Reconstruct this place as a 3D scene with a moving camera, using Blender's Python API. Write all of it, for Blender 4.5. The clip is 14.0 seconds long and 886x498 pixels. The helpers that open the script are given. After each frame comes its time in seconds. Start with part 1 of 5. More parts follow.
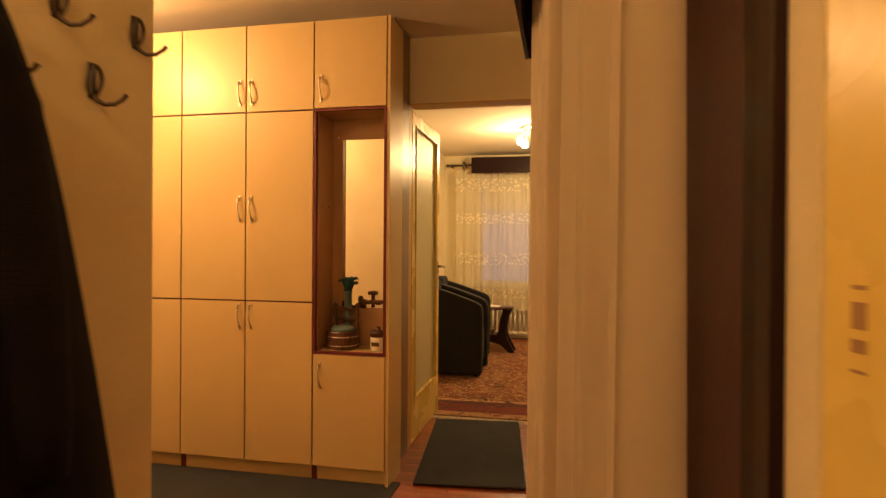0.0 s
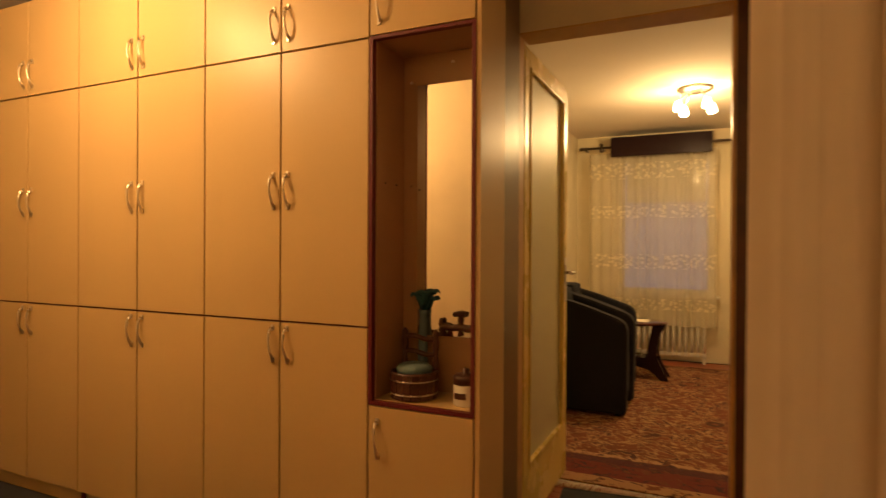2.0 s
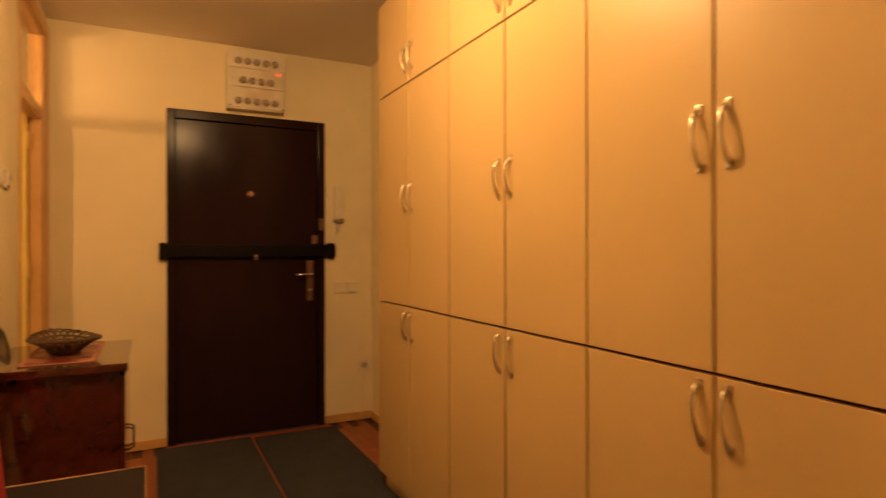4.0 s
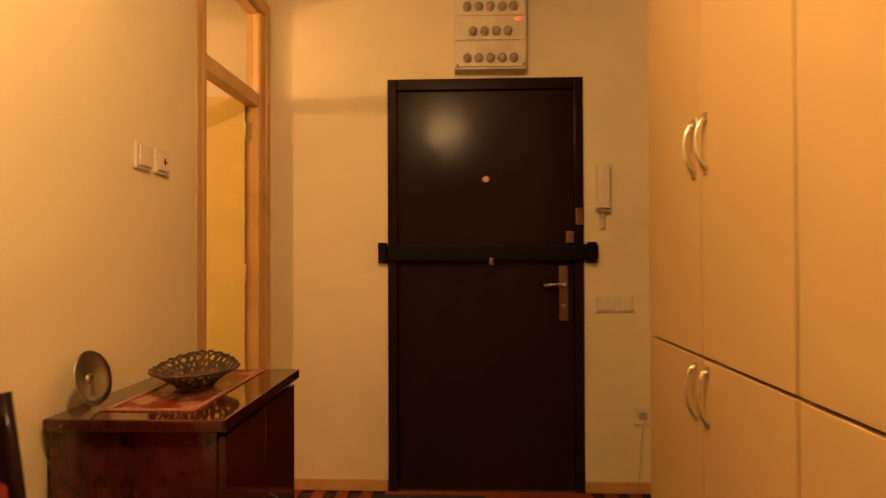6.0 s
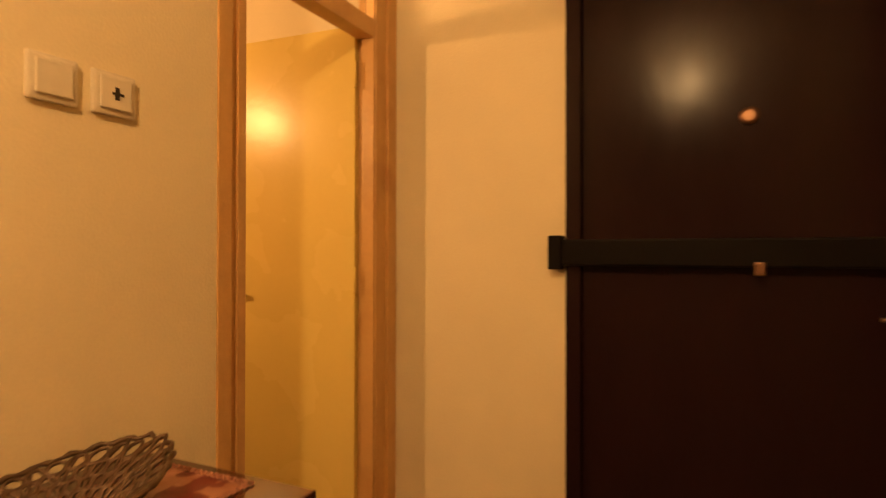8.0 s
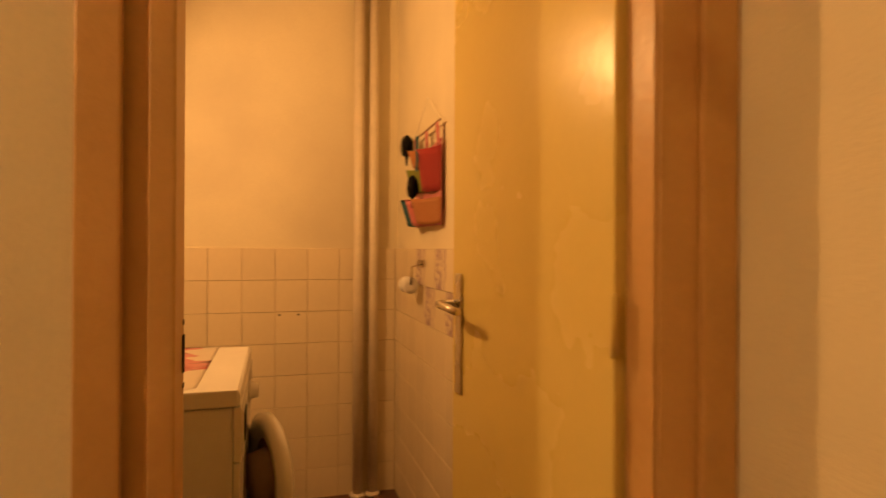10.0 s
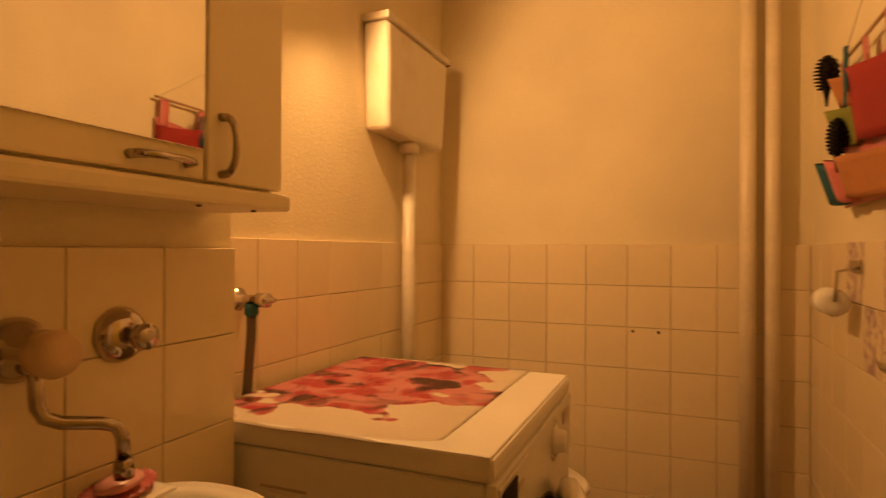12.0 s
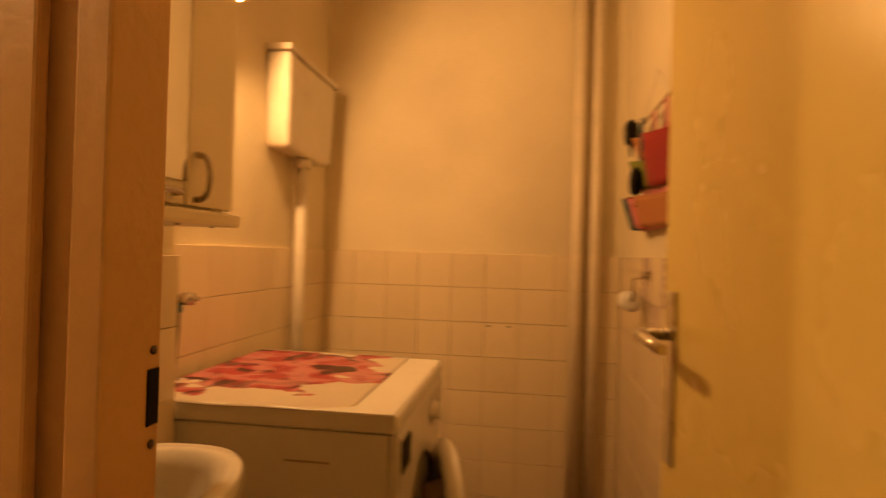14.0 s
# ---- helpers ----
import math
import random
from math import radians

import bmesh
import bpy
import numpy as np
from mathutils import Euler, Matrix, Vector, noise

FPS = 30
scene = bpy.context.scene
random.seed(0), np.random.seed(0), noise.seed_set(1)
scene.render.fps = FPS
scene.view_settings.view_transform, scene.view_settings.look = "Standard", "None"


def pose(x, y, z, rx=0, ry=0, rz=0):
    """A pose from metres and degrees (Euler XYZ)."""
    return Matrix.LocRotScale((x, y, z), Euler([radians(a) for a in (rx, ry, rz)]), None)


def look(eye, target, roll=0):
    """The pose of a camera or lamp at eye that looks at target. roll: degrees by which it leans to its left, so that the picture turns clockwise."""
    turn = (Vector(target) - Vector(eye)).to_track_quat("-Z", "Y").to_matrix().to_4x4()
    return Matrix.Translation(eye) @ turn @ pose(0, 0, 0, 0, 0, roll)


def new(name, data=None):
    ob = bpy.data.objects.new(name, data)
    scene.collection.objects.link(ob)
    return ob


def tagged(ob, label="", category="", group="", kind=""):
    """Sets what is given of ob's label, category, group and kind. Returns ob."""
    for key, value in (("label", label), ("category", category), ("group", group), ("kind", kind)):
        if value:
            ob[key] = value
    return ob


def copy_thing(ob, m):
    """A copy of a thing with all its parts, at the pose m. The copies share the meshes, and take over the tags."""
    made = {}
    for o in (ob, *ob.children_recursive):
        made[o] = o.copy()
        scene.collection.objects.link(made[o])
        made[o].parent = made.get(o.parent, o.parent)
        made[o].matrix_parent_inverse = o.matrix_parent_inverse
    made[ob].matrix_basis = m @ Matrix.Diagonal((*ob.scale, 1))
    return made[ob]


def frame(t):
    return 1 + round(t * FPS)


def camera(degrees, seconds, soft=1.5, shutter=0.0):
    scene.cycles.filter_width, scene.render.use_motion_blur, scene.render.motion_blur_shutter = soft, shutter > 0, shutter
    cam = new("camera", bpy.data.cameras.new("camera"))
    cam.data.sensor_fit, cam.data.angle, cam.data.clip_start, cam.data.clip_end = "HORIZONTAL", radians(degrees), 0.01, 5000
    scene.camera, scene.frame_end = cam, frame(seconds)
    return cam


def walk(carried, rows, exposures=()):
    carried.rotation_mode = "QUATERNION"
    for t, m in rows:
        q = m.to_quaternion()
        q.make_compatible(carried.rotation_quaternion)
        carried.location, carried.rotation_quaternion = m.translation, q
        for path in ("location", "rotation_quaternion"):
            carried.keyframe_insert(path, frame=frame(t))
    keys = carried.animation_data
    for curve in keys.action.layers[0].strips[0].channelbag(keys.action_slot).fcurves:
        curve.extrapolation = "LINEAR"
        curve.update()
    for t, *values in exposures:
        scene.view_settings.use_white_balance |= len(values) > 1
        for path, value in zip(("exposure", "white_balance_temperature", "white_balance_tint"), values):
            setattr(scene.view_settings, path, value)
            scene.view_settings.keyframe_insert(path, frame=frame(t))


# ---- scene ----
cam = camera(74.9, 14.0, soft=1.3, shutter=0.6)
PATH = [
    (0, (4.758, -1.274, 1.235), (4.356, 0.685, 1.228), 0.4),
    (0.5, (4.762, -0.957, 1.23), (4.261, 0.979, 1.227), 0.2),
    (1, (4.711, -0.677, 1.235), (4.105, 1.229, 1.225), 0.4),
    (1.5, (4.632, -0.41, 1.227), (3.932, 1.463, 1.22), 0.3),
    (2, (4.561, -0.167, 1.22), (3.724, 1.649, 1.215), 0.3),
    (2.5, (4.463, 0.028, 1.21), (3.408, 1.727, 1.211), 0.1),
    (3, (4.289, 0.218, 1.211), (2.979, 1.728, 1.206), -0.0),
    (3.5, (4.096, 0.365, 1.207), (2.529, 1.608, 1.2), -0.3),
    (4, (3.905, 0.51, 1.199), (2.124, 1.419, 1.199), -0.1),
    (4.2, (3.853, 0.561, 1.196), (2.018, 1.355, 1.198), -0.0),
    (6.5, (2.622, 1.037, 1.178), (0.631, 0.851, 1.198), 0.1),
    (6.9, (2.378, 1.032, 1.181), (0.407, 0.696, 1.203), 0.2),
    (7, (2.288, 1.052, 1.18), (0.336, 0.619, 1.206), -0.0),
    (7.2, (2.192, 1.058, 1.181), (0.258, 0.549, 1.206), -0.1),
    (9.5, (0.759, 0.832, 1.201), (-0.148, -0.951, 1.202), 0.3),
    (10, (0.595, 0.643, 1.2), (0.035, -1.277, 1.202), 0.3),
    (10.5, (0.491, 0.410, 1.195), (0.226, -1.572, 1.194), 0.4),
    (11, (0.421, 0.204, 1.180), (0.560, -1.791, 1.181), 0.1),
    (11.5, (0.405, 0.069, 1.169), (0.911, -1.865, 1.173), 0.1),
    (12, (0.410, 0.015, 1.174), (1.170, -1.836, 1.182), 0.3),
    (12.5, (0.410, 0.030, 1.188), (1.317, -1.753, 1.194), 0.6),
    (13, (0.396, 0.098, 1.196), (1.335, -1.667, 1.200), 0.9),
    (13.5, (0.398, 0.207, 1.195), (1.151, -1.646, 1.202), 1.4),
    (14, (0.420, 0.343, 1.195), (0.700, -1.637, 1.213), 1.6),
]
walk(cam, [(t, look(eye, target, roll)) for t, eye, target, roll in PATH], [(0.0, 0.4), (0.5, 0.3), (1.0, 0.1), (2.0, -0.2), (3.2, -0.15), (4.2, 0.0), (6.3, 0.08), (7.2, 0.25), (9.5, 0.03), (10.5, -0.15), (11.0, -0.25), (13.5, -0.25), (14.0, -0.2)])

# ---- light ----
world = bpy.data.worlds.new("world")
scene.world = world
world.use_nodes = True
wbg = world.node_tree.nodes["Background"]
sky = world.node_tree.nodes.new("ShaderNodeTexSky")
sky.sky_type, sky.sun_disc = "NISHITA", False
sky.sun_elevation, sky.sun_rotation = radians(1.0), radians(200)
world.node_tree.links.new(sky.outputs[0], wbg.inputs[0])
wbg.inputs[1].default_value = 0.12

WARM = (1.0, 0.572, 0.226)


def bulb(name, place, watts, colour, radius):
    lamp = bpy.data.lights.new(name, "POINT")
    lamp.energy, lamp.color, lamp.shadow_soft_size = watts, colour, radius
    ob = new(name, lamp)
    ob.location = place
    return ob


bulb("hall_bulb", (2.32, 0.82, 2.30), 52, WARM, 0.05)
spot = bpy.data.lights.new("bath_spot", "SPOT")
spot.spot_size, spot.spot_blend, spot.shadow_soft_size, spot.energy, spot.color = radians(180), 0.38, 0.03, 47, (1.0, 0.500, 0.168)
new("bath_spot", spot).matrix_basis = look((1.240, -1.205, 1.940), (0.347, -1.380, 1.480))
bulb("living_bulb", (4.45, 4.85, 2.20), 57, (1.0, 0.62, 0.25), 0.10)
# added fill: an unseen source that brightens the corridor
bulb("corridor_fill", (4.38, -1.95, 2.36), 18, WARM, 0.05)

# ---- materials ----


def material(name, colour, rough=0.5, metal=0.0, vary=0.12, scale=6.0, fine=60.0, bump=0.05, dirt=None,
             dirt_scale=1.3, coat=0.0, stretch=(1, 1, 1), spread=0.0, sheen=0.0, transmission=0.0, ior=1.5, spec=0.5):
    """A surface with variation at two scales, fine relief and optional stains."""
    m = bpy.data.materials.new(name)
    m.use_nodes = True
    nodes, links = m.node_tree.nodes, m.node_tree.links
    b = nodes["Principled BSDF"]
    tc = nodes.new("ShaderNodeTexCoord")
    mp = nodes.new("ShaderNodeMapping")
    mp.inputs["Scale"].default_value = stretch
    links.new(tc.outputs["Object"], mp.inputs["Vector"])

    def noise_node(sc, detail):
        n = nodes.new("ShaderNodeTexNoise")
        n.inputs["Scale"].default_value, n.inputs["Detail"].default_value = sc, detail
        links.new(mp.outputs["Vector"], n.inputs["Vector"])
        return n
    big, small = noise_node(scale, 4), noise_node(fine, 3)
    add = nodes.new("ShaderNodeMath")
    add.operation = "MULTIPLY_ADD"
    links.new(big.outputs[0], add.inputs[0])
    add.inputs[1].default_value = 0.65
    half = nodes.new("ShaderNodeMath")
    half.operation = "MULTIPLY"
    links.new(small.outputs[0], half.inputs[0])
    half.inputs[1].default_value = 0.35
    links.new(half.outputs[0], add.inputs[2])
    ramp = nodes.new("ShaderNodeValToRGB")
    ramp.color_ramp.elements[0].position, ramp.color_ramp.elements[1].position = 0.3, 0.7
    lo = [max(0.0, c * (1 - vary)) for c in colour]
    hi = [min(1.0, c * (1 + vary)) for c in colour]
    ramp.color_ramp.elements[0].color = (*lo, 1)
    ramp.color_ramp.elements[1].color = (*hi, 1)
    links.new(add.outputs[0], ramp.inputs[0])
    out = ramp.outputs[0]
    if spread:
        info = nodes.new("ShaderNodeObjectInfo")
        hsv = nodes.new("ShaderNodeHueSaturation")
        mr = nodes.new("ShaderNodeMapRange")
        mr.inputs["To Min"].default_value, mr.inputs["To Max"].default_value = 1 - spread, 1 + spread
        links.new(info.outputs["Random"], mr.inputs["Value"])
        links.new(mr.outputs[0], hsv.inputs["Value"])
        links.new(out, hsv.inputs["Color"])
        out = hsv.outputs[0]
    if dirt:
        d = noise_node(dirt_scale, 6)
        r2 = nodes.new("ShaderNodeValToRGB")
        r2.color_ramp.elements[0].position, r2.color_ramp.elements[1].position = 0.52, 0.72
        links.new(d.outputs[0], r2.inputs[0])
        mix = nodes.new("ShaderNodeMix")
        mix.data_type = "RGBA"
        links.new(r2.outputs[0], mix.inputs[0])
        links.new(out, mix.inputs[6])
        mix.inputs[7].default_value = (*dirt, 1)
        out = mix.outputs[2]
    links.new(out, b.inputs["Base Color"])
    rr = nodes.new("ShaderNodeMapRange")
    rr.inputs["To Min"].default_value, rr.inputs["To Max"].default_value = max(0.02, rough - 0.07), min(1, rough + 0.07)
    links.new(big.outputs[0], rr.inputs["Value"])
    links.new(rr.outputs[0], b.inputs["Roughness"])
    b.inputs["Metallic"].default_value = metal
    b.inputs["Coat Weight"].default_value = coat
    b.inputs["Sheen Weight"].default_value = sheen
    b.inputs["Transmission Weight"].default_value = transmission
    b.inputs["IOR"].default_value = ior
    b.inputs["Specular IOR Level"].default_value = spec
    if bump:
        bp = nodes.new("ShaderNodeBump")
        bp.inputs["Strength"].default_value, bp.inputs["Distance"].default_value = bump, 0.01
        links.new(small.outputs[0], bp.inputs["Height"])
        links.new(bp.outputs[0], b.inputs["Normal"])
    return m


def glow(name, colour, strength):
    m = bpy.data.materials.new(name)
    m.use_nodes = True
    b = m.node_tree.nodes["Principled BSDF"]
    b.inputs["Base Color"].default_value = (*colour, 1)
    b.inputs["Emission Color"].default_value = (*colour, 1)
    b.inputs["Emission Strength"].default_value = strength
    return m


PLASTER = material("plaster", (0.79, 0.70, 0.49), 0.85, vary=0.06, scale=3, fine=150, bump=0.14, dirt=(0.68, 0.59, 0.42), dirt_scale=1.1)
CEILING = material("ceiling_paint", (0.78, 0.70, 0.60), 0.9, vary=0.04, scale=2, fine=90, bump=0.12)
LAMINATE = material("beige_laminate", (0.61, 0.440, 0.215), 0.38, vary=0.035, scale=2.5, fine=200, bump=0.015, stretch=(1, 1, 0.25))
# darker copy of LAMINATE: the niche's shade is put into its colour
NICHE = material("shaded_laminate_brown", (0.40, 0.24, 0.13), 0.36, vary=0.05, scale=2.5, fine=200, bump=0.015)
PORTGLASS = material("porthole_glass", (0.26, 0.18, 0.12), 0.08, vary=0.15, scale=3, bump=0.004)
TERRY = material("pale_terry_towel", (0.52, 0.54, 0.44), 0.95, vary=0.18, scale=20, fine=260, bump=0.7)
BURGUNDY = material("burgundy_edge", (0.13, 0.008, 0.014), 0.5, vary=0.15)
NICKEL = material("brushed_nickel", (0.72, 0.66, 0.56), 0.28, 1.0, vary=0.06, fine=220, bump=0.02)
CHROME = material("worn_chrome", (0.52, 0.46, 0.41), 0.10, 1.0, vary=0.06, scale=12, fine=150, bump=0.01, dirt=(0.27, 0.22, 0.17), dirt_scale=9)
STEEL = material("pressed_steel", (0.55, 0.50, 0.45), 0.3, 1.0, vary=0.1, scale=9)
IRON = material("dark_iron", (0.10, 0.075, 0.06), 0.4, 0.8, vary=0.25)
DARKWOOD = material("dark_brown_veneer", (0.021, 0.0095, 0.0105), 0.19, vary=0.12, scale=3, fine=30, bump=0.03, stretch=(3, 3, 0.8), spec=0.11)
MAHOGANY = material("polished_mahogany", (0.062, 0.012, 0.007), 0.12, vary=0.35, scale=4, fine=40, bump=0.01, stretch=(0.7, 7, 7), coat=0.6)
CARVED = material("carved_brown_wood", (0.085, 0.030, 0.016), 0.42, vary=0.35, scale=14, fine=90, bump=0.15)
PARQUET = material("red_brown_parquet", (0.27, 0.060, 0.021), 0.32, vary=0.28, scale=5, fine=70, bump=0.05, spread=0.28, stretch=(1, 4, 1))
FLOORBED = material("parquet_bed", (0.07, 0.03, 0.018), 0.6, vary=0.25)
MAT = material("slate_ribbed_carpet", (0.034, 0.039, 0.052), 0.95, vary=0.3, scale=10, fine=350, bump=0.6)
CREAM = material("cream_gloss_paint", (0.78, 0.61, 0.19), 0.27, vary=0.025, scale=3, fine=60, bump=0.04, dirt=(0.765, 0.592, 0.182), dirt_scale=1.7, spec=0.33)
FRAMEPAINT = material("aged_cream_paint", (0.60, 0.365, 0.142), 0.38, vary=0.08, scale=7, fine=80, bump=0.10, dirt=(0.50, 0.28, 0.10), dirt_scale=6)
UMBER = material("glossy_umber", (0.20, 0.125, 0.07), 0.34, vary=0.1, scale=5, fine=60, bump=0.04)
TILE = material("cream_glazed_tile", (0.80, 0.68, 0.47), 0.20, vary=0.035, scale=5, fine=40, bump=0.02, spread=0.035)
GROUT = material("aged_grout", (0.60, 0.46, 0.29), 0.9, vary=0.2, scale=20, bump=0.2)
BATHFLOOR = material("brown_floor_tile", (0.13, 0.055, 0.035), 0.4, vary=0.2, scale=8, fine=50, bump=0.05, spread=0.12)
PORCELAIN = material("white_porcelain", (0.80, 0.77, 0.70), 0.10, vary=0.02, scale=4, bump=0.005, coat=0.3)
PLASTIC = material("ivory_plastic", (0.72, 0.66, 0.54), 0.35, vary=0.05, scale=8, bump=0.02, dirt=(0.6, 0.5, 0.36), dirt_scale=5)
ENAMEL = material("white_enamel", (0.78, 0.75, 0.68), 0.22, vary=0.03, scale=4, bump=0.01)
CABINET = material("ivory_lacquer", (0.82, 0.73, 0.54), 0.30, vary=0.04, scale=4, fine=120, bump=0.02)
PIPE = material("painted_pipe", (0.80, 0.70, 0.54), 0.4, vary=0.10, scale=9, fine=60, bump=0.06)
BLACK = material("black_plastic", (0.006, 0.0045, 0.0042), 0.5, vary=0.3, spec=0.10)
AGED = material("aged_copper_plate", (0.30, 0.17, 0.11), 0.38, 0.9, vary=0.2, scale=14, fine=120, bump=0.03)
COAT = material("black_wool", (0.0075, 0.006, 0.007), 0.95, vary=0.4, scale=9, fine=300, bump=0.5, spec=0.15)
NAVY = material("navy_upholstery", (0.009, 0.010, 0.017), 0.9, vary=0.3, scale=8, fine=260, bump=0.4)
PLUM = material("dark_plum_upholstery", (0.013, 0.006, 0.008), 0.9, vary=0.25, fine=240, bump=0.3)
REDCLOTH = material("red_cloth", (0.30, 0.022, 0.020), 0.8, vary=0.15, fine=200, bump=0.2)
PINK = material("pink_plastic", (0.58, 0.17, 0.17), 0.4, vary=0.12)
TEAL = material("teal_fabric", (0.012, 0.085, 0.115), 0.7, vary=0.3, fine=120, bump=0.2)
PALEBLUE = material("pale_blue_cloth", (0.13, 0.21, 0.25), 0.8, vary=0.2, fine=120, bump=0.2)
ORANGE = material("orange_cloth", (0.42, 0.17, 0.06), 0.8, vary=0.12, fine=160, bump=0.2)
OLIVE = material("olive_cloth", (0.18, 0.20, 0.03), 0.8, vary=0.15, fine=160, bump=0.2)
SOAP = material("pink_soap", (0.62, 0.30, 0.29), 0.35, vary=0.05, scale=20)
LILAC = material("lilac_paper", (0.55, 0.46, 0.50), 0.8, vary=0.12, scale=18)
PAPER = material("white_paper", (0.78, 0.75, 0.68), 0.9, vary=0.05, fine=90, bump=0.1)
COVER = material("white_bed_cover", (0.76, 0.71, 0.60), 0.9, vary=0.06, fine=160, bump=0.3)
RUBBER = material("grey_hose", (0.10, 0.07, 0.05), 0.6, vary=0.2)
PEACH = material("translucent_knob", (0.82, 0.60, 0.40), 0.25, vary=0.06, transmission=0.35)
SILVERWIRE = material("tarnished_silver", (0.17, 0.118, 0.088), 0.42, 0.9, vary=0.3, scale=40, fine=200, bump=0.2)
DARKGLASS = material("dark_door_glass", (0.165, 0.098, 0.112), 0.48, vary=0.2, scale=2, bump=0.004, spec=0.08)
BULBGLASS = glow("lit_bulb_glass", (1.0, 0.80, 0.45), 30.0)
HALLGLASS = glow("lit_hall_shade", (1.0, 0.62, 0.26), 6.0)
FUSEGREY = material("grey_bakelite", (0.40, 0.33, 0.26), 0.4, vary=0.2)
REDLED = glow("red_digits", (1.0, 0.05, 0.02), 3.0)
DUSK = glow("dusk_sky", (0.46, 0.44, 0.60), 0.40)


def mirror_material():
    m = bpy.data.materials.new("silvered_mirror")
    m.use_nodes = True
    b = m.node_tree.nodes["Principled BSDF"]
    b.inputs["Base Color"].default_value = (0.90, 0.89, 0.86, 1)
    b.inputs["Metallic"].default_value, b.inputs["Roughness"].default_value = 1.0, 0.015
    return m


MIRROR = mirror_material()


def glass_material(name, colour, rough, clear=1.0):
    m = bpy.data.materials.new(name)
    m.use_nodes = True
    b = m.node_tree.nodes["Principled BSDF"]
    b.inputs["Base Color"].default_value = (*colour, 1)
    b.inputs["Transmission Weight"].default_value, b.inputs["Roughness"].default_value = clear, rough
    b.inputs["IOR"].default_value = 1.45
    nodes, links = m.node_tree.nodes, m.node_tree.links
    n = nodes.new("ShaderNodeTexNoise")
    n.inputs["Scale"].default_value = 90
    tc = nodes.new("ShaderNodeTexCoord")
    links.new(tc.outputs["Object"], n.inputs["Vector"])
    bp = nodes.new("ShaderNodeBump")
    bp.inputs["Strength"].default_value, bp.inputs["Distance"].default_value = min(0.3, rough), 0.004
    links.new(n.outputs[0], bp.inputs["Height"])
    links.new(bp.outputs[0], b.inputs["Normal"])
    return m


FROSTED = glass_material("frosted_glass", (0.86, 0.82, 0.60), 0.42, 0.6)
CLEAR = glass_material("clear_glass", (0.95, 0.95, 0.93), 0.0)


